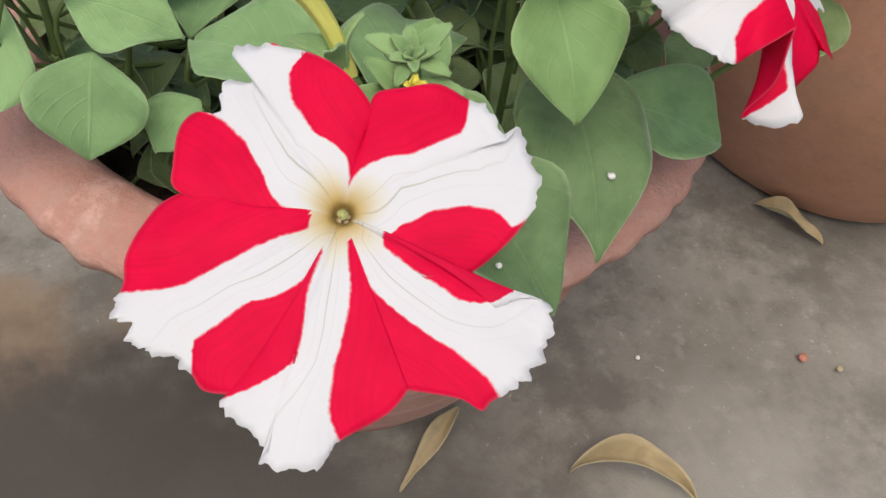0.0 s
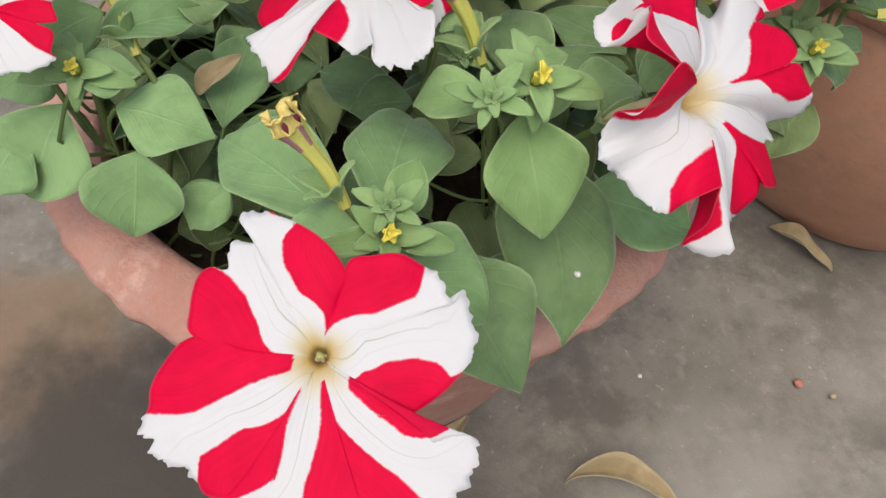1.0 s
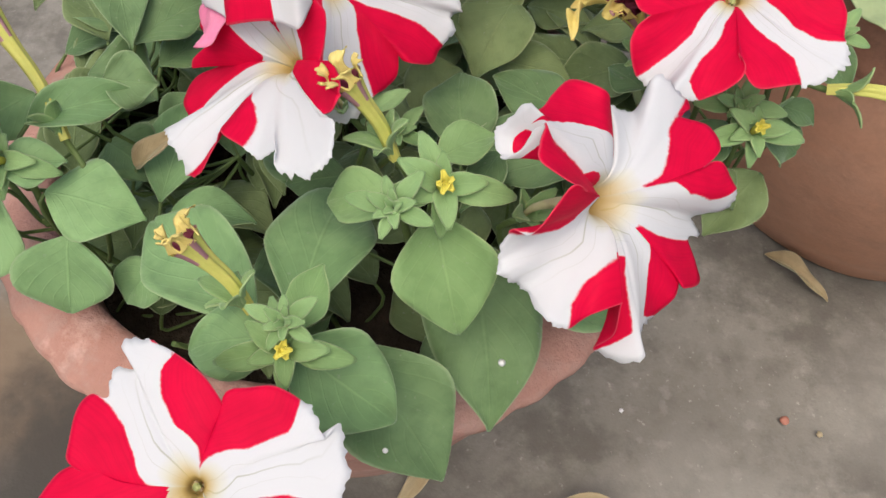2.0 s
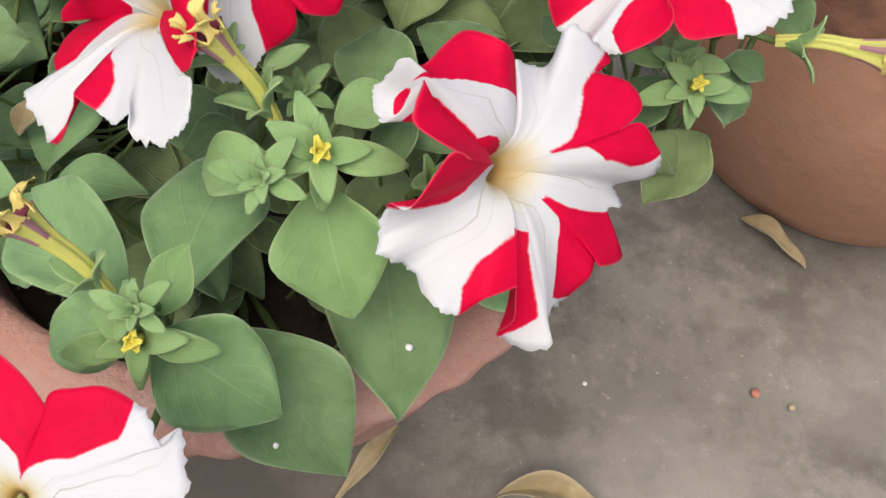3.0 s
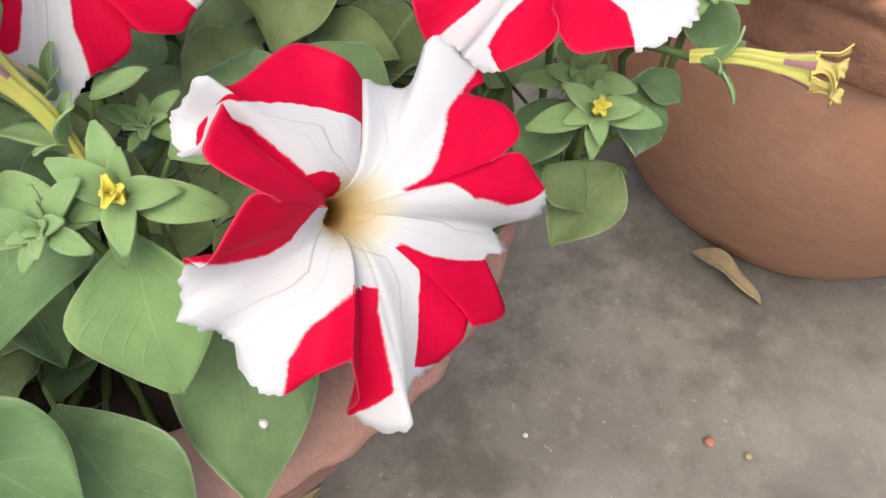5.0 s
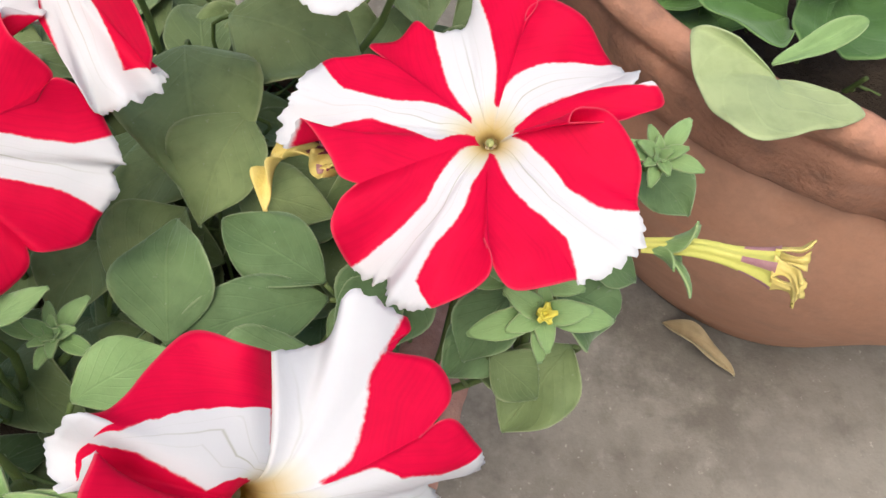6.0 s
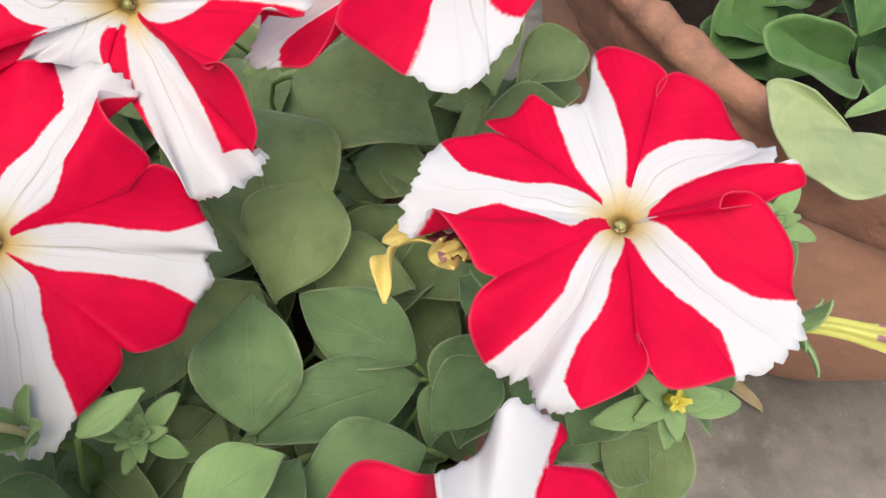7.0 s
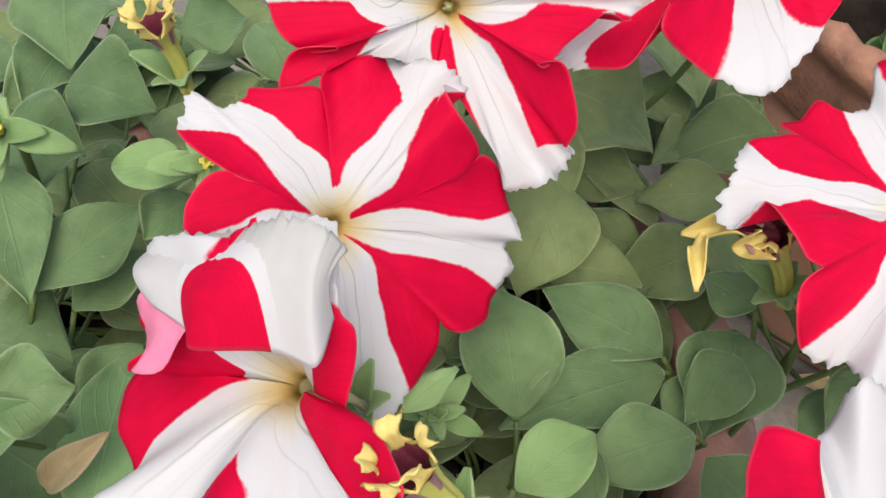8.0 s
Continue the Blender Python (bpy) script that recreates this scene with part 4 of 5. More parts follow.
fl = flower(FRONT, (0.0164, 0.1331, 0.3181), (-0.031, -0.418, 0.908), 5, 1.7, (0.0035, 1.15, 1.5))
petal(fl, 4.6, 9.6, [(-176, 21.6, -1.3), (177, 30.8, -0.3), (168, 32.9, -0.6), (155, 35.7, -2.2), (148, 35.2, -3.2), (144, 31.0, -1.8), (136, 35.7, -3.4), (127, 33.5, -3.8), (128, 39.5, -2.1), (120, 38.9, -2.2), (107, 32.7, 0.8), (92, 26.6, 1.6), (76, 20.3, -0.4), (78, 17.1, -0.9)], [(5.4, -176), (10.7, -178), (16.0, 158), (22.7, 147), (28.3, 145), (32.2, 146)], [(4.6, 79), (9.8, 89), (15.1, 114), (23.1, 119), (29.8, 115), (32.5, 106), (35.3, 113)])
petal(fl, 4, 8.7, [(78, 17.1, -0.9), (79, 23.9, -0.3), (68, 27.3, -0.0), (58, 31.1, -0.6), (46, 33.2, -1.5), (38, 34.1, -0.2), (27, 34.2, 0.1), (30, 37.6, -2.7), (11, 37.9, -2.4), (-4, 33.3, -0.8), (-20, 27.8, -2.8), (-33, 23.5, -0.2), (-38, 19.9, 0.6), (-32, 10.1, -2.3)], [(4.8, 77), (9.1, 64), (15.9, 41), (27.1, 36), (33.2, 46)], [(10.0, -33), (11.6, -13), (16.8, 2), (22.9, 5), (29.1, 3), (32.2, -3), (35.0, 1)])
petal(fl, 4, 9.7, [(-32, 10.1, -2.3), (-38, 19.9, 0.6), (-25, 25.6, -1.4), (-27, 31.6, -1.4), (-30, 33.9, -1.0), (-25, 36.3, -0.8), (-21, 41.1, -2.6), (-24, 44.0, -2.8), (-33, 46.4, -3.4), (-42, 45.9, -1.4), (-49, 44.9, -1.4), (-52, 45.1, -1.4), (-55, 41.1, -1.4), (-66, 35.8, -1.4)], [(9.9, -42), (19.5, -38), (28.3, -36), (33.0, -30), (36.0, -22), (39.0, -5)], [(7.1, -65), (15.8, -65), (24.8, -55), (33.7, -48), (41.4, -46), (45.1, -47)])
petal(fl, 2, 8, [(-66, 35.8, -1.4), (-73, 38.7, -1.4), (-86, 42.4, -1.4), (-89, 45.7, -1.4), (-96, 48.1, -1.4), (-102, 47.3, -1.4), (-102, 44.7, -1.4), (-115, 41.7, -1.4), (-116, 40.0, -1.4), (-109, 38.7, -1.4), (-103, 35.1, -1.4), (-100, 29.5, -1.4), (-104, 26.4, -1.2)], [(6.0, -77), (14.2, -79), (23.3, -84), (29.6, -88), (37.9, -89), (42.4, -86)], [(8.5, -106), (17.6, -104), (23.3, -101), (29.5, -100), (40.0, -116)])
petal(fl, 5, 9.8, [(-104, 26.4, -1.2), (-101, 29.2, 0.8), (-104, 32.4, -1.4), (-110, 36.8, -1.4), (-121, 40.7, -1.4), (-127, 39.9, -1.4), (-133, 40.5, -2.3), (-142, 44.8, -2.0), (-146, 43.6, -0.8), (-151, 45.7, -1.4), (-157, 41.8, -1.6), (-164, 39.4, -0.1), (-179, 33.3, -1.3), (175, 25.3, -0.4), (-176, 21.6, -1.3)], [(8.7, -106), (13.7, -110), (19.8, -120), (23.9, -129), (35.7, -133), (39.9, -127)], [(6.2, -142), (13.3, -149), (20.4, -149), (31.2, -148), (42.7, -155)])
fl = flower(RIGHT, (0.1119, 0.2298, 0.3267), (0.612, -0.390, 0.688), 17, 2.2, (0.003, 1.0, 2.0), stamens=0)
petal(fl, 3, 6.4, [(-154, 23.1, 13.7), (-165, 35.1, 9.3), (-173, 36.1, 7.7), (176, 35.5, 4.2), (-169, 34.7, -7.4), (-180, 38.7, -10.2), (171, 40.2, 0.9), (164, 34.5, -3.5), (135, 35.8, -7.7), (121, 31.5, -1.6), (106, 29.3, -7.3)], [(3.4, 107), (12.8, 175), (20.7, 173), (27.3, 172), (35.5, 176)], [(12.6, 107), (18.8, 107), (20.2, 127), (22.6, 142), (27.1, 159), (34.9, 175), (38.5, 169)], tip=0.86)
petal(fl, 0.1, 4, [(106, 29.3, -7.3), (83, 35.8, -10.9), (88, 45.8, -4.1), (69, 47.1, -2.4), (72, 38.8, -1.3), (61, 43.5, 4.8), (52, 40.9, 8.2), (48, 30.4, 9.1)], None, [(11.3, 52), (16.7, 54), (25.9, 66), (32.1, 72), (38.8, 72)])
petal(fl, 2.6, 7, [(48, 30.4, 9.1), (47, 38.7, 8.6), (37, 42.8, 9.4), (32, 44.6, 9.5), (26, 46.4, 3.5), (23, 40.6, -5.0), (15, 42.9, -4.3), (11, 37.1, -2.8), (-2, 46.9, -1.3), (-14, 38.6, 2.4), (-13, 37.2, 0.6)], [(11.0, 48), (20.7, 43), (25.7, 33), (35.8, 29), (41.2, 31), (44.0, 34)], [(12.3, -4), (19.3, -1), (25.8, 4), (37.1, 11)])
petal(fl, 2, 5, [(-13, 37.2, 0.6), (-20, 39.1, 0.2), (-28, 41.4, -4.3), (-44, 40.1, -0.4), (-49, 48.2, 1.3), (-58, 44.6, -9.3), (-64, 38.4, 2.1), (-78, 29.8, 11.9)], [(13.3, -13), (19.0, -13), (23.9, -25), (30.5, -32), (37.0, -40), (41.4, -28)], [(16.6, -46), (21.0, -50), (28.8, -50), (39.2, -50), (44.6, -58)])
petal(fl, 2, 8, [(-78, 29.8, 11.9), (-80, 33.8, 3.1), (-88, 40.1, 0.4), (-96, 40.9, -2.6), (-105, 35.2, -11.1), (-119, 39.6, -9.0), (-125, 37.8, -10.0), (-137, 35.9, -2.2), (-135, 35.2, 5.1), (-155, 29.0, 13.6), (-154, 23.1, 13.7)], [(16.1, -78), (20.4, -83), (26.1, -90), (33.3, -91), (40.1, -88)], [(11.3, -154), (15.7, -129), (20.5, -126), (29.1, -131), (35.2, -135)])
fl = flower(RIGHT, (0.1485, 0.3184, 0.3343), (-0.100, -0.221, 0.970), 5, 1.7, (0.0035, 1.2, 1.2))
petal(fl, 4, 6, [(143, 31.6, 2.6), (141, 38.6, 0.8), (131, 36.4, -2.0), (121, 37.7, -1.4), (117, 31.4, -0.2), (102, 31.6, -0.6), (96, 42.1, 0.5), (86, 40.2, 5.1), (72, 34.2, 7.0), (73, 27.3, 7.2)], [(5.6, 132), (13.0, 130), (22.7, 122), (31.4, 117)], [(7.3, 84), (16.6, 86), (25.1, 91), (36.7, 96), (42.1, 96)])
petal(fl, 4.6, 7, [(73, 27.3, 7.2), (73, 31.1, 7.9), (67, 35.9, 5.9), (53, 36.3, 3.8), (41, 36.0, -3.3), (32, 35.5, -1.9), (25, 38.3, 0.3), (19, 35.0, 2.8), (17, 39.0, 4.0), (10, 40.4, 1.3), (7, 33.8, 1.8), (2, 28.6, 4.4), (-10, 18.2, 10.9)], [(7.1, 73), (11.1, 73), (16.0, 64), (23.3, 49), (31.9, 37), (35.5, 35)], [(5.6, 19), (11.4, 30), (20.2, 29), (28.0, 24), (35.0, 19)])
petal(fl, 6, 9.6, [(-10, 18.2, 10.9), (-2, 18.9, 11.2), (1, 21.7, 10.9), (2, 27.8, 6.3), (-15, 34.8, 4.0), (-28, 37.3, 2.5), (-32, 39.3, 3.4), (-37, 43.4, 2.3), (-46, 44.0, 1.7), (-60, 42.3, -0.1), (-61, 40.7, 1.3), (-70, 40.1, 2.7), (-80, 39.2, 2.2), (-85, 35.7, 2.8), (-90, 28.2, 5.3)], [(5.0, -8), (11.9, -28), (22.9, -40), (31.7, -39), (39.3, -32)], [(4.3, -72), (13.9, -70), (24.5, -59), (31.7, -56), (38.5, -59), (41.3, -61)])
petal(fl, 3, 8, [(-90, 28.2, 5.3), (-87, 34.3, 5.4), (-92, 38.2, 3.0), (-105, 43.7, -0.6), (-111, 45.8, 0.7), (-116, 46.7, 2.4), (-121, 41.9, -2.8), (-126, 43.6, -4.2), (-134, 44.2, -4.6), (-142, 42.8, 4.1), (-148, 38.2, 5.9), (-149, 32.6, 8.3)], [(2.7, -90), (13.2, -105), (20.1, -105), (30.3, -112), (40.1, -112), (43.7, -105)], [(2.7, -149), (13.0, -137), (22.1, -128), (32.8, -130), (44.2, -134)])
petal(fl, 3, 8, [(-149, 32.6, 8.3), (-154, 35.4, 10.1), (-163, 36.2, 12.1), (-175, 41.1, 13.9), (-172, 46.9, 4.7), (179, 48.6, 5.5), (174, 46.0, 8.4), (168, 45.2, 8.1), (158, 43.3, 5.1), (152, 39.0, 4.3), (146, 34.7, 3.9), (143, 31.6, 2.6)], [(2.7, 163), (11.9, -164), (17.8, -178), (27.4, 175), (41.1, -175)], [(5.2, 143), (13.3, 151), (22.3, 164), (35.4, 166), (43.3, 158)])
fl = flower(BACK, (0.0124, 0.3076, 0.3283), (0.301, -0.528, 0.794), 5, 1.7, (0.0035, 1.15, 1.5))
petal(fl, 2.3, 5.7, [(169, 19.1, 3.6), (171, 26.4, 4.6), (167, 38.4, 0.5), (161, 40.9, -2.4), (153, 43.1, -2.0), (150, 36.4, -2.7), (141, 34.9, -3.4), (137, 36.3, -3.8), (130, 34.1, -3.1), (113, 32.2, -1.8), (110, 28.0, -2.6)], [(6.5, 166), (13.8, 160), (22.3, 153), (29.3, 153), (34.4, 159), (39.9, 165)], [(9.4, 111), (14.3, 113), (20.5, 130), (28.4, 136), (34.9, 144)])
petal(fl, 3.7, 7.3, [(110, 28.0, -2.6), (111, 33.7, -2.1), (104, 39.3, -7.2), (95, 41.0, -2.8), (85, 43.1, -4.2), (74, 45.5, 4.7), (65, 45.4, 3.1), (62, 43.6, 3.8), (70, 39.1, 9.7), (61, 35.3, 13.2), (44, 37.3, 6.1), (37, 31.0, 3.0)], [(9.1, 98), (14.1, 96), (21.8, 83), (33.4, 77), (42.4, 88)], [(4.4, 56), (15.3, 52), (23.7, 65), (33.8, 69), (37.7, 69), (42.3, 64)])
petal(fl, 3.2, 6.7, [(37, 31.0, 3.0), (42, 37.3, 6.1), (34, 42.8, 0.9), (24, 44.6, -2.7), (13, 48.3, -3.3), (11, 46.0, -8.1), (3, 47.1, -5.6), (-7, 44.6, -6.0), (-15, 44.5, -3.5), (-24, 39.0, 2.4), (-27, 35.3, 1.3), (-24, 32.0, 1.2)], [(4.6, 37), (16.3, 30), (26.6, 21), (36.7, 18), (45.4, 21)], [(2.7, -17), (11.6, -11), (19.7, -3), (33.1, 0), (45.3, -4)])
petal(fl, 3, 6.7, [(-24, 32.0, 1.2), (-32, 38.1, -3.1), (-42, 40.1, 0.0), (-51, 41.5, 4.0), (-61, 46.6, -0.2), (-71, 47.1, -2.9), (-81, 38.5, -0.1), (-86, 33.2, -0.1), (-90, 21.4, -0.1), (-109, 19.3, -0.1)], [(2.7, -25), (10.4, -25), (18.1, -43), (28.1, -50), (41.5, -51)], [(5.6, -96), (11.9, -81), (21.0, -76), (32.0, -77), (35.2, -85)])
petal(fl, 1.5, 3.8, [(-109, 19.3, -0.1), (-122, 24.7, -0.1), (-136, 31.9, -0.1), (-150, 40.0, -1.4), (-157, 34.2, 5.3), (-172, 32.9, 4.0), (173, 28.6, 4.9), (169, 19.1, 3.6)], [(4.9, -110), (15.9, -124), (28.4, -130)], [(6.0, 176), (16.3, -175), (21.6, -163), (35.6, -155)])
fl = flower(BACK, (0.0347, 0.3574, 0.3519), (0.026, -0.838, 0.545), 5, 1.7, (0.0035, 1.1, 1.5))
petal(fl, 3.9, 8.2, [(-22, 22.9, 15.0), (-16, 27.2, 17.1), (-23, 32.3, 15.3), (-34, 39.5, 13.7), (-42, 42.3, 11.9), (-41, 44.7, 8.8), (-46, 47.2, 9.2), (-53, 44.4, 17.3), (-65, 44.7, 11.9), (-64, 36.0, 16.7), (-72, 23.5, 12.0), (-97, 12.3, 6.5)], [(2.7, -44), (11.8, -33), (20.2, -41), (31.6, -48), (38.0, -50), (42.1, -42)], [(4.1, -78), (11.2, -76), (27.0, -68), (39.3, -65), (43.5, -66)])
petal(fl, 0.2, 3, [(-97, 12.3, 6.5), (-123, 15.6, 7.6), (-139, 17.0, 11.4), (-147, 24.6, 5.0), (-149, 33.2, 12.5), (-150, 43.0, 13.4), (-157, 40.1, 12.3), (-161, 35.4, 14.4), (-158, 27.0, 14.0)], [(5.0, -128), (12.7, -102)], [(15.9, -159), (20.8, -153), (24.6, -147)])
petal(fl, 4.7, 6.5, [(-158, 27.0, 14.0), (-157, 27.9, 12.8), (-159, 33.9, 11.5), (-165, 37.4, 15.6), (-171, 40.0, 13.7), (-179, 42.3, 12.0), (177, 47.4, 12.5), (168, 45.0, 12.5), (155, 26.8, 12.5)], [(15.4, -162), (20.4, -171), (22.5, 180), (41.4, -177)], [(20.5, 164), (26.8, 155), (47.6, 173)])
petal(fl, 1, 2.3, [(155, 26.8, 12.5), (130, 28.3, 12.5), (95, 25.2, 12.5), (70, 24.6, 12.5), (47, 19.1, 12.5)], [(12.7, 149), (20.1, 132), (28.3, 130)], [(7.6, 89), (16.6, 88), (25.2, 86)])
petal(fl, 1.2, 4.6, [(47, 19.1, 12.5), (36, 33.6, 12.5), (18, 40.4, 12.5), (8, 43.5, 8.0), (4, 40.1, 11.2), (8, 35.5, 15.1), (1, 31.1, 14.4), (-9, 27.3, 13.1), (-21, 24.9, 15.2), (-22, 22.9, 15.0)], [(2.9, 47), (19.1, 33), (35.6, 32)], [(2.7, -22), (8.9, -13), (16.6, 3), (21.1, 12), (37.3, 7)])
fl = flower(BACK, (0.1140, 0.3936, 0.3551), (0.000, -0.352, 0.936), 8, 3)
old_petal(fl, 3, 8, [(-59, 17.3, 11.3), (-40, 24.4, 11.4), (-58, 30.1, 11.8), (-71, 34.8, 11.9), (-76, 38.9, 10.6), (-84, 42.6, 8.5), (-86, 46.4, 8.5), (-95, 51.9, 8.6), (-107, 50.1, 8.9), (-117, 49.3, 11.9), (-126, 50.8, 17.5), (-129, 45.8, 19)], (0.65, 1.37), (0.63, 1.00))
old_petal(fl, 3, 6, [(74, 4.7, 11), (66, 14.8, 10.9), (49, 21.1, 10.8), (32, 24.9, 10.7), (18, 28, 10.7), (4, 29.1, 10.8), (-7, 27.3, 10.9), (-16, 24.8, 11), (-33, 22.7, 11.3), (-59, 17.3, 11.3)])
old_petal(fl, 3, 6, [(-172, 24.2, 12.1), (175, 32.5, 11.7), (165, 31.9, 11.5), (154, 27.7, 11.3), (142, 26, 11.2), (131, 24.2, 11.1), (118, 21.4, 11), (103, 18.2, 10.9), (89, 14.7, 10.9), (74, 4.7, 11)])
old_petal(fl, 2, 5, [(-146, 43.5, 15.1), (-152, 48.1, 12.3), (-156, 50.7, 10.9), (-160, 51.4, 10.6), (-165, 50.8, 10.8), (-168, 47.5, 11.3), (-174, 44, 11.5), (179, 38.1, 11.7), (-172, 24.2, 12.1)])
old_petal(fl, 4, 7, [(-129, 43.9, 18.7), (-129, 46.9, 19.1), (-128, 51.9, 13.6), (-128, 59.7, 9.8), (-135, 62.5, 3), (-139, 66.5, 2.5), (-141, 66.7, 2.9), (-144, 60.6, 4.2), (-150, 56.7, 7.8), (-155, 49.5, 11.3), (-146, 43.5, 15.1)], (0.83, 1.44), (0.85, 0.78))
fl = flower(FRONT, (-0.1074, 0.2305, 0.3291), (0.104, -0.621, 0.777), 8, 3)
old_petal(fl, 3, 7, [(67, 17.5, 0), (72, 24.2, 0), (62, 26.3, 0), (53, 26.8, 0), (33, 34.8, 0), (23, 34.4, 0), (15, 29.6, 0), (11, 24.5, 0), (4, 25.5, 0), (-2, 26.5, 0), (-8, 20.6, 0)])
old_petal(fl, 3, 7, [(-8, 20.6, 0), (-9, 26.4, 0), (-22, 28.6, 0), (-22, 30.1, 0), (-33, 29, 0), (-49, 24.9, 0), (-64, 22.8, 0), (-76, 19.5, 0), (-86, 19.6, 0), (-81, 12.7, 0)])
old_petal(fl, 3, 6, [(-81, 12.7, 0), (-99, 20.7, 0), (-109, 20.6, 0), (-122, 19.8, 0), (-136, 20.1, 0), (-151, 19.3, 0), (-163, 18.3, 0), (-171, 17.4, 0), (-178, 10.2, 0)])
old_petal(fl, 3, 6, [(-178, 10.2, 0), (177, 17, 0), (164, 20.2, 0), (155, 21.2, 0), (141, 22.8, 0), (129, 23.8, 0), (120, 24, 0), (108, 24.6, 0), (107, 16.1, 0)])
old_petal(fl, 3, 6, [(107, 16.1, 0), (104, 24.5, 0), (97, 26.2, 0), (92, 27.4, 0), (87, 28.7, 0), (81, 27.9, 0), (75, 27.3, 0), (70, 24.6, 0), (67, 17.5, 0)])
fl = flower(BACK, (0.0069, 0.2659, 0.3310), (-0.502, -0.321, 0.803), 8, 1.8, (0.003, 1.0, 1.5), start=0.25, bowl=2.4, stamens=0)
petal(fl, 0.3, 3.8, [(-115, 28.7, 12.8), (-133, 46.1, 4.6), (-144, 44.1, 9.0), (-157, 43.2, 9.8), (-164, 42.3, -0.4), (-179, 45.8, -0.5), (166, 47.1, -5.8), (164, 31.2, -2.3)], [(14, -116), (24, -126), (44, -135)], [(9, 165), (22, -178), (34, -170), (42.3, -162)])
petal(fl, 0.4, 7, [(-54, 36.8, 7.3), (-51, 43.1, 7.9), (-60, 49.8, 7.0), (-69, 50.8, 7.6), (-80, 43.6, 8.4), (-77, 39.3, 11.5), (-89, 38.7, 10.5), (-94, 34.9, 13.0), (-106, 31.1, 14.8), (-115, 28.7, 12.8)], None, [(14.6, -113), (20.0, -96), (25.8, -91), (34.9, -94)])
petal(fl, 2.4, 2.6, [(-27, 16.2, 0), (-28, 28.0, 8.0), (-36, 39.0, 11.0), (-46, 41.0, 9.0), (-54, 35.8, 7.0)], None, [(6, 20), (40, 20)])
old_petal(fl, 2, 5, [(74, 25.6, 20), (71, 26.9, 19), (66, 28.3, 19), (55, 31, 17), (43, 32.8, 14), (22, 23.2, 10), (11, 22.7, 7), (-5, 18.6, 3), (-27, 16.2, 0)])
old_petal(fl, 4, 7, [(166, 43.2, 0), (163, 39.7, 3), (155, 30.1, 6), (149, 33.4, 9), (141, 34.3, 11), (127, 35.9, 15), (116, 33, 17), (81, 24.2, 21), (79, 24.6, 20), (74, 25.6, 20)])
hood(fl, [(-24.3, 30.2, 12), (-9.5, 29.5, 15), (5.3, 25.0, 18), (17.7, 23.8, 21), (25.7, 20.0, 20), (27.0, 17.0, 15)], [(-20.7, 18.8, 14), (-11.8, 11.9, 15), (-7.5, 5.8, 16), (9.3, 2.2, 15), (16.9, -1.6, 11), (20.5, 6.5, 12)])
turned_lobe(fl, (-0.0110, 0.2745, 0.3390), (-0.0240, 0.2760, 0.3262), 0.019)

bud(FRONT, (0.0274, 0.1757, 0.312), (0.0184, 0.1837, 0.295), size=.0125)
bud(RIGHT, (0.0637, 0.2249, 0.33), (0.0504, 0.2316, 0.312), size=.014)
bud(RIGHT, (0.1654, 0.2912, 0.3), (0.162, 0.296, 0.285), size=.012)
bud(FRONT, (-0.0827, 0.2316, 0.305), (-0.0899, 0.2407, 0.29), size=.012)
bud(BACK, (-0.0776, 0.3365, 0.32), (-0.0929, 0.3484, 0.3), size=.012)
bud(BACK, (-0.0234, 0.333, 0.318), (-0.0315, 0.3412, 0.305), size=.010)
rosette(RIGHT, (0.1972, 0.343, 0.302), (0.1975, 0.3461, 0.285), size=.011)
rosette(BACK, (0.0388, 0.2834, 0.284), (0.0368, 0.2794, 0.27), size=.011)
rosette(FRONT, (0.0269, 0.1807, 0.318), (0.0264, 0.1848, 0.3), size=.009)
rosette(RIGHT, (0.0505, 0.2161, 0.328), (0.0537, 0.2231, 0.312), size=.011)
rosette(RIGHT, (0.1599, 0.3015, 0.3), (0.1653, 0.3081, 0.285), size=.013)
spent(FRONT, (0.0122, 0.1914, 0.302), (-0.0034, 0.1953, 0.329), size=.0052)
spent(RIGHT, (0.0464, 0.2421, 0.318), (0.0325, 0.2442, 0.347), size=.0052)
spent(RIGHT, (0.1903, 0.3123, 0.302), (0.221, 0.3035, 0.309), size=.0055, spread=1.25)
spent(RIGHT, (0.1301, 0.3168, 0.296), (0.1161, 0.3175, 0.324), size=.0055, hang=(0.0965,0.302,0.3214))
spent(BACK, (-0.0352, 0.3602, 0.315), (-0.0385, 0.3577, 0.34), size=.0052)
spent(FRONT, (-0.0704, 0.2504, 0.296), (-0.0963, 0.2742, 0.33), size=.005)

# ---- leaves ----
leaf(FRONT, (-0.0938, 0.2350, 0.2840), (-0.1088, 0.2172, 0.2500), 0.0359, (0.10, -0.64, 0.76), tip_pow=1.1)
leaf(FRONT, (-0.0750, 0.2348, 0.2860), (-0.0421, 0.2358, 0.2760), 0.0286, (0.24, -0.33, 0.91), tip_pow=1.1)
leaf(FRONT, (-0.0669, 0.2259, 0.2750), (-0.0698, 0.2097, 0.2460), 0.0354, (0.19, -0.64, 0.75), tip_pow=1.1)
leaf(FRONT, (-0.1094, 0.2307, 0.2720), (-0.1223, 0.2130, 0.2550), 0.0279, (0.12, -0.54, 0.83), tip_pow=1.1)
leaf(BACK, (-0.0843, 0.2317, 0.3000), (-0.0657, 0.2411, 0.2970), 0.0174, (0.26, -0.32, 0.91), tip_pow=1.1)
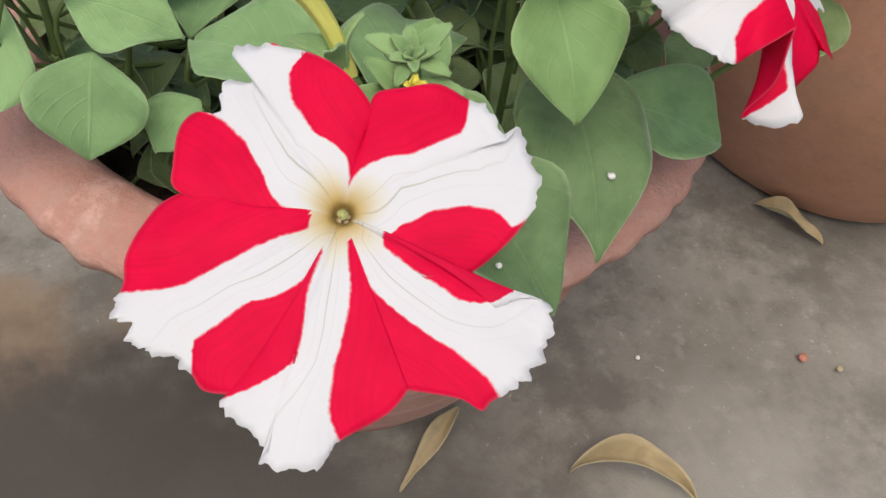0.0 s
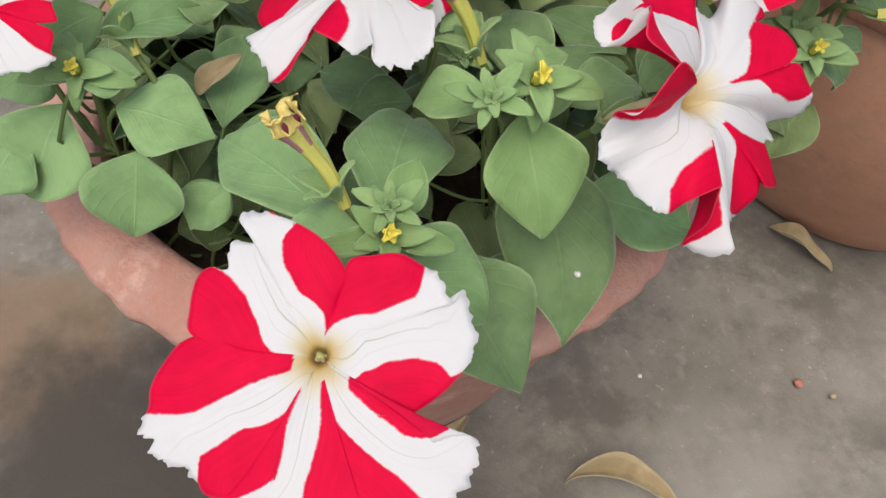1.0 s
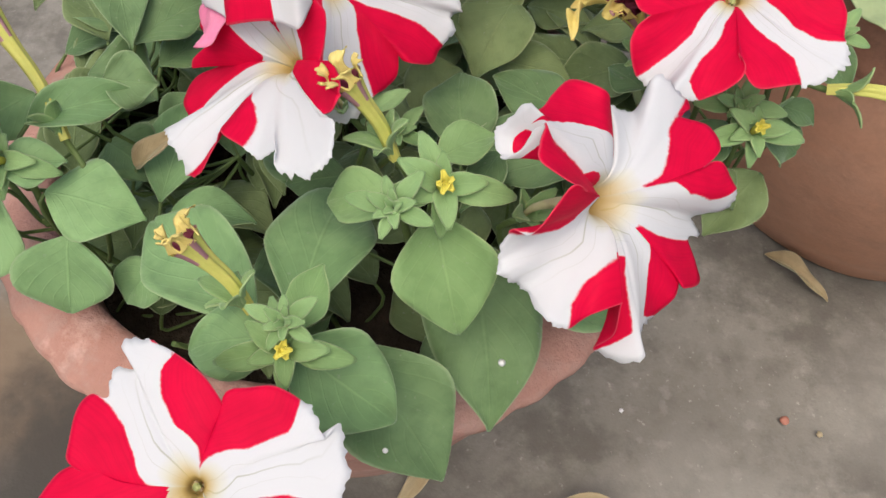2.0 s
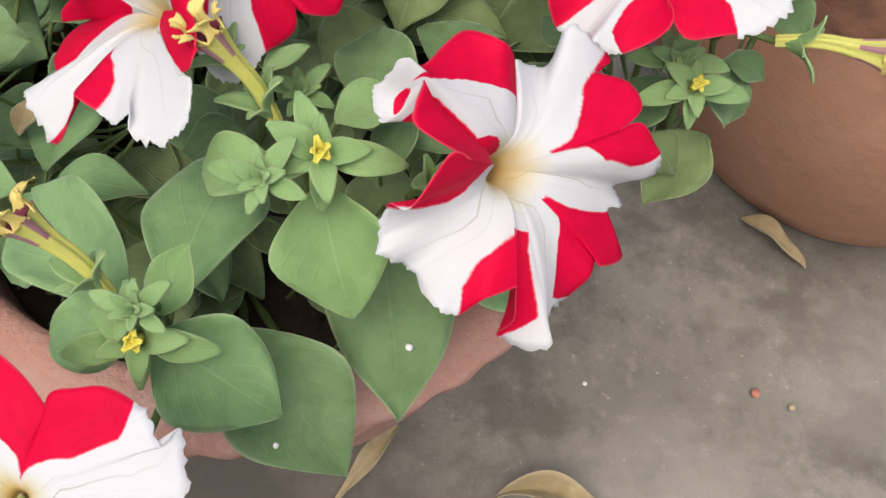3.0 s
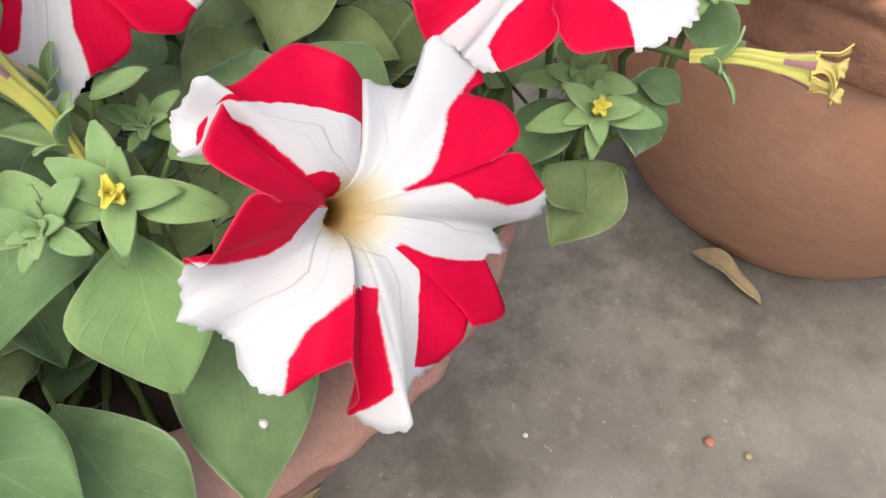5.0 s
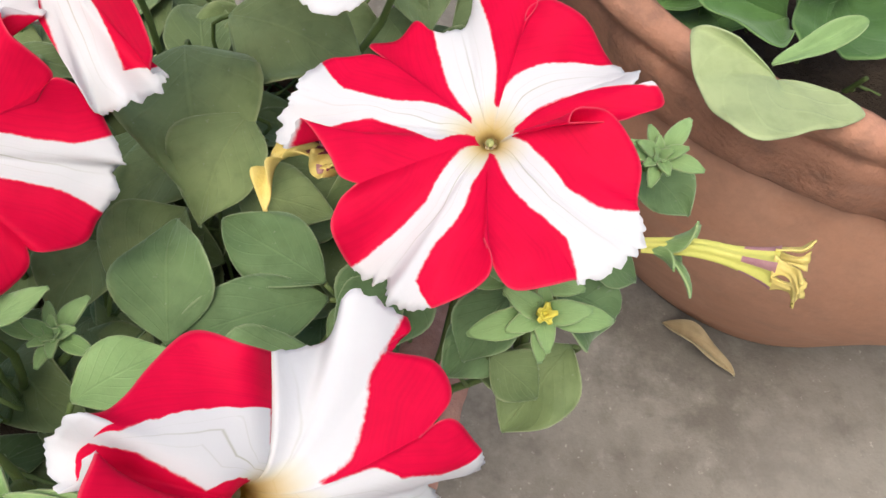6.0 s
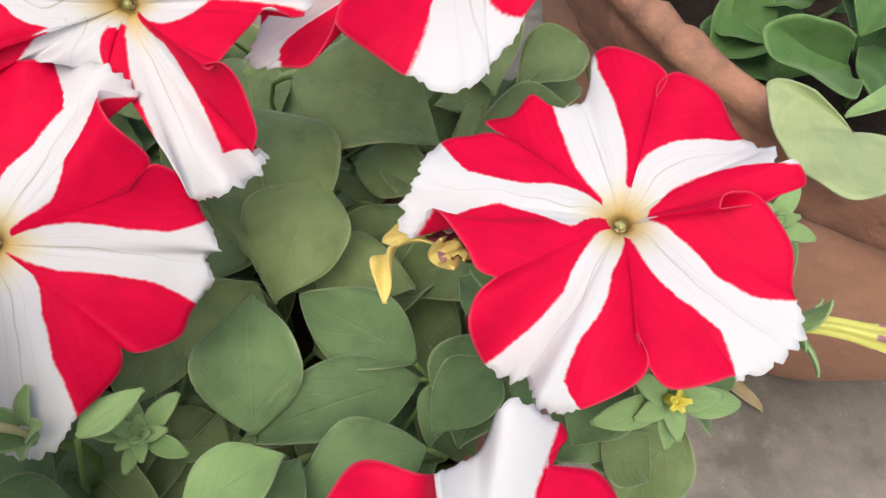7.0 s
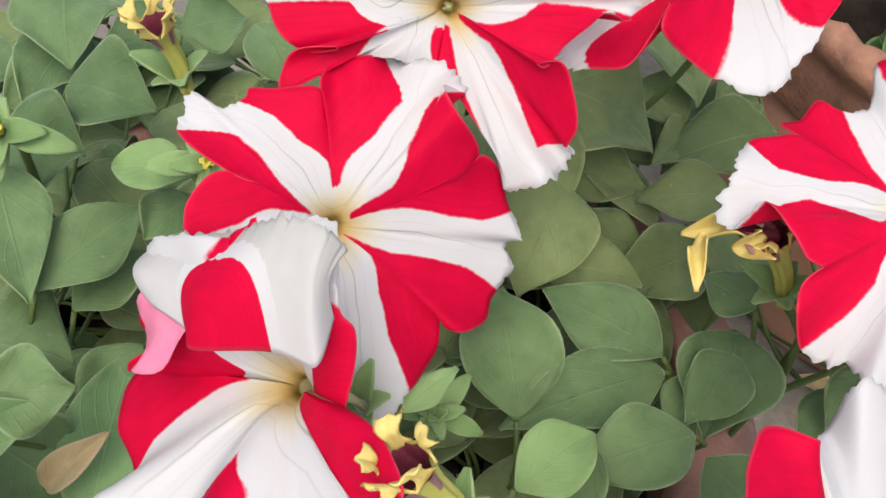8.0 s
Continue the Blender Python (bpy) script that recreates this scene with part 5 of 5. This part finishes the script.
leaf(FRONT, (-0.0395, 0.2307, 0.2560), (-0.0533, 0.2182, 0.2440), 0.0212, (-0.02, -0.48, 0.88), tip_pow=1.1)
leaf(FRONT, (0.0092, 0.1974, 0.2830), (-0.0422, 0.2377, 0.2760), 0.0324, (-0.07, -0.19, 0.98), tip_pow=1.1)
leaf(FRONT, (0.0206, 0.2011, 0.2820), (0.0237, 0.2675, 0.2700), 0.0358, (0.06, -0.05, 1.00), tip_pow=1.1)
leaf(FRONT, (0.0279, 0.1866, 0.3040), (0.0318, 0.2046, 0.3120), 0.0130, (0.02, -0.38, 0.93), mat=SEPAL, tip_pow=1.1)
leaf(RIGHT, (0.0512, 0.2253, 0.3180), (0.0260, 0.2289, 0.3100), 0.0177, (-0.19, -0.37, 0.91), mat=SEPAL, tip_pow=1.1)
leaf(RIGHT, (0.0608, 0.2282, 0.3120), (0.0727, 0.2025, 0.2830), 0.0316, (0.05, -0.57, 0.82), droop=0.2, mat=SEPAL, tip_pow=1.1)
BROAD_LEAF = leaf(RIGHT, (0.0731, 0.2506, 0.2680), (0.0872, 0.1894, 0.2440), 0.0425, (-0.05, -0.35, 0.94), droop=0.15, mat=LEAF, tip_pow=1.1)
leaf(RIGHT, (0.0891, 0.2453, 0.2580), (0.1360, 0.2498, 0.2400), 0.0324, (0.17, -0.33, 0.93), tip_pow=1.1)
DARK_LEAF = leaf(FRONT, (0.0380, 0.2020, 0.2700), (0.0739, 0.1715, 0.2380), 0.0390, (0.16, -0.45, 0.88), mat=LEAF, tip_pow=1.1)
leaf(FRONT, (0.0240, 0.1850, 0.2960), (0.0580, 0.1750, 0.2740), 0.0320, (0.28, -0.39, 0.88), tip_pow=1.1)
leaf(FRONT, (0.0200, 0.1885, 0.2940), (-0.0090, 0.1835, 0.2860), 0.0245, (0.02, -0.31, 0.95), tip_pow=1.1)
leaf(BACK, (0.0157, 0.2720, 0.2620), (-0.0191, 0.2942, 0.2600), 0.0238, (-0.08, -0.29, 0.95), tip_pow=1.1)
leaf(BACK, (0.0222, 0.2709, 0.2700), (-0.0017, 0.2664, 0.2660), 0.0196, (-0.02, -0.39, 0.92), tip_pow=1.1)
leaf(BACK, (-0.0821, 0.2506, 0.3020), (-0.0500, 0.2723, 0.3000), 0.0183, (0.24, -0.34, 0.91), fold=0.5, tip_pow=1.1)
leaf(BACK, (-0.0469, 0.2539, 0.2620), (-0.0491, 0.3093, 0.2620), 0.0247, (0.14, -0.15, 0.98), tip_pow=1.1)
leaf(RIGHT, (0.0212, 0.2568, 0.2620), (0.0293, 0.2457, 0.2620), 0.0124, (0.06, -0.12, 0.99), tip_pow=1.1)
leaf(RIGHT, (0.0778, 0.2788, 0.2850), (0.0666, 0.2540, 0.2800), 0.0138, (0.11, -0.27, 0.96), tip_pow=1.1)
leaf(RIGHT, (0.0698, 0.3499, 0.2620), (0.1031, 0.3432, 0.2620), 0.0237, (-0.02, -0.37, 0.93), mat=LEAF_OLD, tip_pow=1.1)
leaf(BACK, (0.0396, 0.3121, 0.2620), (0.0568, 0.3401, 0.2660), 0.0296, (0.16, -0.29, 0.94), mat=LEAF_OLD, tip_pow=1.1)
leaf(BACK, (-0.0415, 0.2500, 0.2620), (-0.0091, 0.2507, 0.2620), 0.0185, (0.10, -0.25, 0.96), tip_pow=1.1)
leaf(RIGHT, (0.1697, 0.3064, 0.2880), (0.1887, 0.3053, 0.2760), 0.0283, (0.24, -0.36, 0.90), tip_pow=1.1)
leaf(RIGHT, (0.1769, 0.2996, 0.2680), (0.1588, 0.2784, 0.2520), 0.0240, (-0.15, -0.38, 0.91), mat=LEAF_OLD, tip_pow=1.1)
leaf(RIGHT, (0.1590, 0.3067, 0.2860), (0.1457, 0.2899, 0.2720), 0.0186, (-0.13, -0.43, 0.89), tip_pow=1.1)
leaf(RIGHT, (0.1539, 0.2927, 0.2720), (0.1684, 0.2851, 0.2620), 0.0157, (0.17, -0.39, 0.90), mat=LEAF_OLD, tip_pow=1.1)
leaf(RIGHT, (0.1965, 0.3531, 0.2860), (0.2108, 0.3393, 0.2800), 0.0192, (-0.07, -0.40, 0.91), tip_pow=1.1)
leaf(RIGHT, (0.1780, 0.3146, 0.2900), (0.1933, 0.3129, 0.2840), 0.0115, (0.14, -0.36, 0.92), tip_pow=1.1)
leaf(BACK, (0.0609, 0.4040, 0.2880), (0.1096, 0.3906, 0.2760), 0.0416, (0.06, -0.38, 0.92), droop=0.2, mat=LEAF_OLD, tip_pow=1.1)
leaf(BACK, (0.0745, 0.3642, 0.2840), (0.0619, 0.3315, 0.2680), 0.0323, (-0.03, -0.37, 0.93), droop=0.25, mat=LEAF_OLD, tip_pow=1.1)
leaf(RIGHT, (0.1044, 0.3143, 0.2680), (0.0694, 0.3338, 0.2700), 0.0238, (-0.06, -0.23, 0.97), tip_pow=1.1)
leaf(RIGHT, (0.1057, 0.3114, 0.2640), (0.0577, 0.2916, 0.2620), 0.0240, (0.01, -0.18, 0.98), tip_pow=1.1)
leaf(RIGHT, (0.0621, 0.2927, 0.2640), (0.0560, 0.3323, 0.2720), 0.0299, (0.02, -0.21, 0.98), droop=0.2, tip_pow=1.1)
leaf(RIGHT, (0.1293, 0.3252, 0.2660), (0.1170, 0.2940, 0.2580), 0.0310, (-0.10, -0.21, 0.97), tip_pow=1.1)
leaf(RIGHT, (0.1152, 0.3143, 0.2580), (0.1088, 0.2954, 0.2540), 0.0132, (-0.08, -0.19, 0.98), tip_pow=1.1)
leaf(RIGHT, (0.0570, 0.2592, 0.3000), (0.0762, 0.2754, 0.2980), 0.0171, (0.09, -0.09, 0.99), mat=SEPAL, tip_pow=1.1)
leaf(RIGHT, (0.1080, 0.2864, 0.2760), (0.0742, 0.2733, 0.2760), 0.0219, (0.01, -0.15, 0.99), tip_pow=1.1)
leaf(BACK, (0.0304, 0.2762, 0.3000), (0.0430, 0.2877, 0.3020), 0.0080, (0.06, -0.21, 0.98), mat=SEPAL, tip_pow=1.1)
leaf(RIGHT, (0.1082, 0.3665, 0.2500), (0.0732, 0.3712, 0.2500), 0.0248, (-0.04, -0.29, 0.96), mat=LEAF_OLD, tip_pow=1.1)
leaf(BACK, (0.0800, 0.3958, 0.2560), (0.1100, 0.3890, 0.2560), 0.0224, (-0.06, -0.32, 0.95), mat=LEAF_OLD, tip_pow=1.1)
leaf(RIGHT, (0.1329, 0.4175, 0.2620), (0.1113, 0.3952, 0.2620), 0.0174, (0.04, -0.22, 0.98), mat=LEAF_OLD, tip_pow=1.1)
leaf(RIGHT, (0.1294, 0.3250, 0.2800), (0.1154, 0.3355, 0.2800), 0.0163, (-0.14, -0.23, 0.96), tip_pow=1.1)
leaf(RIGHT, (0.0372, 0.3142, 0.2620), (0.0502, 0.3187, 0.2620), 0.0135, (0.06, -0.22, 0.97), tip_pow=1.1)
leaf(BACK, (0.0323, 0.3269, 0.2620), (0.0220, 0.3022, 0.2560), 0.0251, (0.18, -0.26, 0.95), mat=LEAF_OLD, tip_pow=1.1)
leaf(RIGHT, (0.1259, 0.3149, 0.2700), (0.1097, 0.2944, 0.2660), 0.0196, (0.03, -0.21, 0.98), tip_pow=1.1)
leaf(RIGHT, (0.1577, 0.3031, 0.2720), (0.1410, 0.2898, 0.2620), 0.0193, (-0.16, -0.30, 0.94), tip_pow=1.1)
leaf(RIGHT, (0.1478, 0.2959, 0.2620), (0.1690, 0.2921, 0.2560), 0.0128, (0.12, -0.21, 0.97), mat=LEAF_OLD, tip_pow=1.1)
leaf(BACK, (0.1127, 0.4593, 0.2780), (0.1270, 0.4147, 0.2740), 0.0357, (-0.03, -0.23, 0.97), mat=LEAF_OLD, tip_pow=1.1)
leaf(RIGHT, (0.1583, 0.4458, 0.2720), (0.1347, 0.4198, 0.2700), 0.0226, (0.08, -0.28, 0.96), mat=LEAF_OLD, tip_pow=1.1)
leaf(BACK, (-0.0702, 0.3105, 0.2860), (-0.0505, 0.3438, 0.2840), 0.0220, (0.24, -0.18, 0.95), tip_pow=1.1)
leaf(BACK, (-0.0649, 0.3134, 0.2720), (-0.0495, 0.3381, 0.2700), 0.0175, (0.23, -0.16, 0.96), tip_pow=1.1)
leaf(BACK, (-0.0862, 0.2979, 0.2800), (-0.0607, 0.2985, 0.2700), 0.0405, (0.30, -0.21, 0.93), tip_pow=1.1)
leaf(BACK, (-0.0870, 0.3419, 0.3000), (-0.0684, 0.3045, 0.2900), 0.0225, (0.19, -0.21, 0.96), tip_pow=1.1)
leaf(BACK, (-0.0960, 0.3596, 0.2880), (-0.0734, 0.3640, 0.2820), 0.0338, (0.26, -0.30, 0.92), tip_pow=1.1)
leaf(BACK, (-0.0852, 0.3886, 0.2860), (-0.0564, 0.3842, 0.2820), 0.0301, (0.12, -0.34, 0.93), tip_pow=1.1)
leaf(BACK, (-0.0731, 0.2738, 0.2680), (-0.0520, 0.2631, 0.2620), 0.0275, (0.19, -0.16, 0.97), tip_pow=1.1)
leaf(BACK, (-0.0305, 0.3380, 0.3060), (-0.0545, 0.3411, 0.3040), 0.0148, (-0.00, -0.30, 0.95), mat=SEPAL, tip_pow=1.1)
leaf(BACK, (-0.0350, 0.3423, 0.2920), (-0.0453, 0.3288, 0.2880), 0.0165, (0.12, -0.33, 0.94), tip_pow=1.1)
leaf(BACK, (0.1092, 0.4323, 0.2680), (0.1244, 0.4129, 0.2640), 0.0283, (-0.16, -0.34, 0.93), mat=LEAF_OLD, tip_pow=1.1)
leaf(RIGHT, (0.1570, 0.4129, 0.2660), (0.1162, 0.3973, 0.2620), 0.0297, (-0.06, -0.31, 0.95), mat=LEAF_OLD, tip_pow=1.1)
leaf(BACK, (-0.0955, 0.4292, 0.2720), (-0.1076, 0.3943, 0.2680), 0.0287, (0.25, -0.26, 0.93), tip_pow=1.1)
leaf(BACK, (-0.0635, 0.4378, 0.2680), (-0.0412, 0.4528, 0.2660), 0.0253, (0.22, -0.34, 0.91), tip_pow=1.1)
leaf(BACK, (-0.0471, 0.3095, 0.2620), (-0.0586, 0.2840, 0.2580), 0.0188, (0.16, -0.21, 0.96), tip_pow=1.1)
# ---- more leaves behind them ----
leaf(BACK, (-0.0625, 0.2717, 0.3050), (-0.0442, 0.2758, 0.3020), 0.0208, (0.23, -0.46, 0.86), tip_pow=1.2)
leaf(BACK, (-0.0993, 0.4346, 0.2900), (-0.0876, 0.3974, 0.2860), 0.0351, (0.26, -0.46, 0.85))
leaf(BACK, (-0.0114, 0.3859, 0.2960), (-0.0268, 0.4081, 0.3020), 0.0191, (0.12, -0.48, 0.87))
leaf(RIGHT, (0.1376, 0.3828, 0.2620), (0.1052, 0.3820, 0.2580), 0.0209, (-0.19, -0.40, 0.90), mat=LEAF_OLD)
leaf(BACK, (-0.0868, 0.2661, 0.3000), (-0.1115, 0.2507, 0.2900), 0.0220, (0.30, -0.46, 0.84), tip_pow=1.2)
leaf(BACK, (-0.1119, 0.2629, 0.2800), (-0.1277, 0.2478, 0.2700), 0.0303, (0.32, -0.42, 0.85), tip_pow=1.2)
leaf(BACK, (0.0471, 0.3942, 0.2820), (0.0651, 0.3343, 0.2720), 0.0457, (0.19, -0.46, 0.87), mat=LEAF_OLD)
lobed_leaf(GREENS, (0.2490, 0.4065, 0.2720), [(0.2334, 0.4124, 0.2850), (0.2216, 0.4177, 0.2850), (0.2173, 0.4160, 0.2830), (0.2166, 0.4050, 0.2810), (0.2188, 0.3928, 0.2800), (0.2239, 0.3753, 0.2830), (0.2346, 0.3668, 0.2850), (0.2527, 0.3754, 0.2810), (0.2653, 0.3821, 0.2770), (0.2751, 0.3907, 0.2750), (0.2672, 0.3987, 0.2750)], PALE, "pale broad leaf folded over the rim", -0.06)
lobed_leaf(GREENS, (0.2632, 0.4509, 0.2620), [(0.2581, 0.4482, 0.2780), (0.2499, 0.4485, 0.2840), (0.2343, 0.4475, 0.2860), (0.2235, 0.4465, 0.2840), (0.2209, 0.4394, 0.2820), (0.2261, 0.4316, 0.2800), (0.2397, 0.4216, 0.2780), (0.2509, 0.4184, 0.2760), (0.2595, 0.4316, 0.2710)], GREEN)
lobed_leaf(GREENS, (0.2887, 0.4731, 0.2620), [(0.2662, 0.4560, 0.2660), (0.2600, 0.4375, 0.2680), (0.2640, 0.4263, 0.2680), (0.2737, 0.4298, 0.2660), (0.2776, 0.4215, 0.2700), (0.2889, 0.4198, 0.2720), (0.3040, 0.4372, 0.2720), (0.3103, 0.4680, 0.2700)], GREEN)
lobed_leaf(GREENS, (0.2754, 0.4738, 0.2660), [(0.2788, 0.4461, 0.2780), (0.2870, 0.4580, 0.2840), (0.2824, 0.4743, 0.2840), (0.2698, 0.4777, 0.2820), (0.2587, 0.4708, 0.2780), (0.2609, 0.4589, 0.2740)], GREEN)
lobed_leaf(GREENS, (0.2403, 0.4800, 0.2480), [(0.2317, 0.4883, 0.2540), (0.2182, 0.4871, 0.2520), (0.2132, 0.4776, 0.2500), (0.2180, 0.4628, 0.2500), (0.2281, 0.4511, 0.2520), (0.2412, 0.4502, 0.2520)], GREEN)
leaf(GREENS, (0.2483, 0.4138, 0.2720), (0.2766, 0.4210, 0.2880), 0.0090, (-0.20, -0.35, 0.92), shape=0.72, tip_pow=0.55, droop=-0.16, fold=0.6, mat=SEPAL, stem=False)
leaf(GREENS, (0.2595, 0.4482, 0.2780), (0.2847, 0.4889, 0.2780), 0.0354, (-0.21, -0.41, 0.89), shape=0.6, tip_pow=0.55, fold=0.5, stem=False)
leaf(GREENS, (0.2150, 0.4612, 0.2540), (0.2360, 0.4783, 0.2580), 0.0304, (-0.14, -0.40, 0.90), shape=0.6, tip_pow=0.55, fold=0.3, stem=False)
leaf(GREENS, (0.2353, 0.4574, 0.2440), (0.2595, 0.4794, 0.2500), 0.0312, (-0.17, -0.39, 0.91), shape=0.6, tip_pow=0.55, fold=0.3, stem=False)
leaf(GREENS, (0.2184, 0.4828, 0.2580), (0.2356, 0.4631, 0.2620), 0.0236, (-0.22, -0.39, 0.89), shape=0.6, tip_pow=0.55, fold=0.3, stem=False)
leaf(GREENS, (0.2543, 0.4807, 0.2660), (0.2359, 0.4919, 0.2720), 0.0306, (-0.16, -0.43, 0.89), shape=0.6, tip_pow=0.55, fold=0.5, stem=False)
leaf(BACK, (-0.0581, 0.2633, 0.2680), (-0.0425, 0.2745, 0.2800), 0.0089, (0.21, -0.20, 0.96), mat=DRY, name="dry_leaf", fold=.6, wave=.3, tip_pow=.9)
leaf(RIGHT, (0.1302, 0.2757, 0.2520), (0.1177, 0.2886, 0.2560), 0.0233, (-0.22, -0.21, 0.95))


# ---- the lower storey of leaves that fills the pots ----
def understorey():
    rnd = random.Random(11)
    made = 0
    while made < 150:
        a, q = rnd.uniform(0, 2 * math.pi), math.sqrt(rnd.random())
        r = 0.122 if math.sin(a) < 0.1 else 0.138
        x, y = r * q * math.cos(a), 0.3255 + r * q * math.sin(a)
        if y < 0.222 and abs(x) > 0.03:
            continue
        made += 1
        z = rnd.uniform(0.216, 0.246) + (0.006 if y > 0.33 else -0.012 * q)
        h = rnd.uniform(0, 2 * math.pi)
        L = rnd.uniform(0.028, 0.042)
        dx, dy = math.cos(h) * L, math.sin(h) * L
        if math.hypot(x + dx, y + dy - 0.3255) > r + 0.012:
            dx, dy = -dx, -dy
        owner = FRONT if y < 0.28 and x < 0.05 else RIGHT if x > 0.04 else BACK
        leaf(owner, (x, y, z), (x + dx, y + dy, z + rnd.uniform(-0.010, 0.008)), L * rnd.uniform(0.58, 0.75), (rnd.uniform(-0.3, 0.3), rnd.uniform(-0.5, 0.2), 0.9), droop=rnd.uniform(0.05, 0.25), mat=rnd.choice((LEAF, LEAF_OLD, LEAF_OLD)))


def fringe():
    """Leaves that spill over the far side of the pot."""
    rnd = random.Random(23)
    for k in range(62):
        if k < 44:
            x, y = rnd.uniform(-0.15, 0.06), rnd.uniform(0.37, 0.49)
        else:
            x, y = rnd.uniform(0.05, 0.135), rnd.uniform(0.345, 0.45)
        z = rnd.uniform(0.226, 0.256)
        h = rnd.uniform(0, 2 * math.pi)
        L = rnd.uniform(0.034, 0.05)
        leaf(BACK if x < 0.07 else RIGHT, (x, y, z), (x + math.cos(h) * L, y + math.sin(h) * L, z - rnd.uniform(0.0, 0.014)), L * rnd.uniform(0.58, 0.75),
             (rnd.uniform(-0.3, 0.3), rnd.uniform(-0.5, 0.1), 0.9), droop=rnd.uniform(0.05, 0.25), mat=LEAF_OLD if x > 0.0 else rnd.choice((LEAF, LEAF_OLD)))


def greenery():
    """The crowded lower leaves of the plant in the brown pot."""
    rnd = random.Random(5)
    for k in range(44):
        a, q = rnd.uniform(0, 2 * math.pi), math.sqrt(rnd.random())
        x, y = 0.36 + 0.15 * q * math.cos(a), 0.577 + 0.15 * q * math.sin(a)
        if y > 0.66:
            y -= 0.15
        z = rnd.uniform(0.240, 0.262)
        h = rnd.uniform(0, 2 * math.pi)
        L = rnd.uniform(0.03, 0.045)
        leaf(GREENS, (x, y, z), (x + math.cos(h) * L, y + math.sin(h) * L, z + rnd.uniform(0.0, 0.016)), L * rnd.uniform(0.6, 0.8), (rnd.uniform(-0.3, 0.3), rnd.uniform(-0.5, 0.2), 0.9),
             droop=rnd.uniform(0.05, 0.25), shape=0.6, tip_pow=0.55, wave=0.16, stem=k % 4 == 0)


understorey()
fringe()
greenery()


# ---- litter on the paving ----
def litter(name, base, tip, width, label, droop=0.3, fold=0.6, mat=None, shape=0.45, wave=0.12, bow=0.0):
    g, u = blade(base, tip, width, (0, -0.1, 1), droop, fold, wave, shape, rows=18, cols=9, seed=len(name))
    across = (Vector(tip) - Vector(base)).cross(Vector((0, 0, 1))).normalized()
    g = [[p - across * bow * 4 * (i / 17) * (1 - i / 17) for p in row] for i, row in enumerate(g)]
    v, f, uv, sl = sheet(g, u, 0.0006)
    o = Vector(base)
    low = min(p[2] for p in v)
    ob = link_mesh(name, [Vector(p) - Vector((o.x, o.y, low)) for p in v], f, [mat or DRY], uvs=uv)
    ob.location = (o.x, o.y, 0.0004)
    return tagged(ob, label, "dead leaf", "dead leaves on the ground")


def pebble(name, x, y, r, mat, label, z=0.0):
    verts, faces = lathe([(0.0, -0.2), (0.7, -0.1), (1.0, 0.3), (0.8, 0.75), (0.35, 1.0), (0.0, 1.05)], 10)
    verts = [Vector(p) * r * (1 + 0.3 * noise.noise((p[0] * 2 + x * 90, p[1] * 2, p[2] * 2 + y * 90))) for p in verts]
    ob = link_mesh(name, verts, faces, [mat])
    ob.location = (x, y, z)
    tagged(ob, label, "debris", "specks of grit")


def top_of(ob, x, y):
    """The height of the upper side of a leaf at a place."""
    root = ob.parent.location
    near = sorted(((v.co.x + root.x - x) ** 2 + (v.co.y + root.y - y) ** 2, v.co.z + root.z) for v in ob.data.vertices)[:6]
    return max(z for d, z in near) - 0.0001


litter("dead_leaf", (0.1264, 0.2375, 0.0), (0.1972, 0.2208, 0.0), 0.017, "curled dry tan leaf lying on the concrete", 0.12, 1.6, wave=0.3, bow=0.016)
litter("dead_leaf", (0.2759, 0.4587, 0.0), (0.3191, 0.4256, 0.0), 0.014, "withered yellow-brown leaf beside the brown pot", 0.15, 0.9, wave=0.4)
litter("dead_leaf", (0.0647, 0.2741, 0.0), (0.0345, 0.2209, 0.0), 0.010, "thin dry twisted leaf beside the pink pot", 0.1, 0.9, wave=0.45)
pebble("pebble", 0.175, 0.319, 0.0016, CRUMB, "pale grit on the concrete")
pebble("brick_fragment", 0.281, 0.328, 0.0032, BRICK_BIT, "crushed red brick bit on the concrete")
pebble("pebble", 0.303, 0.322, 0.0022, DRY, "small ochre grit on the concrete")
for under, x, y, r in ((BROAD_LEAF, 0.0876, 0.2075, 0.0014), (DARK_LEAF, 0.0541, 0.1722, 0.0010)):
    pebble("crumb", x, y, r, CRUMB, "white crumb lying on a petunia leaf", top_of(under, x, y))
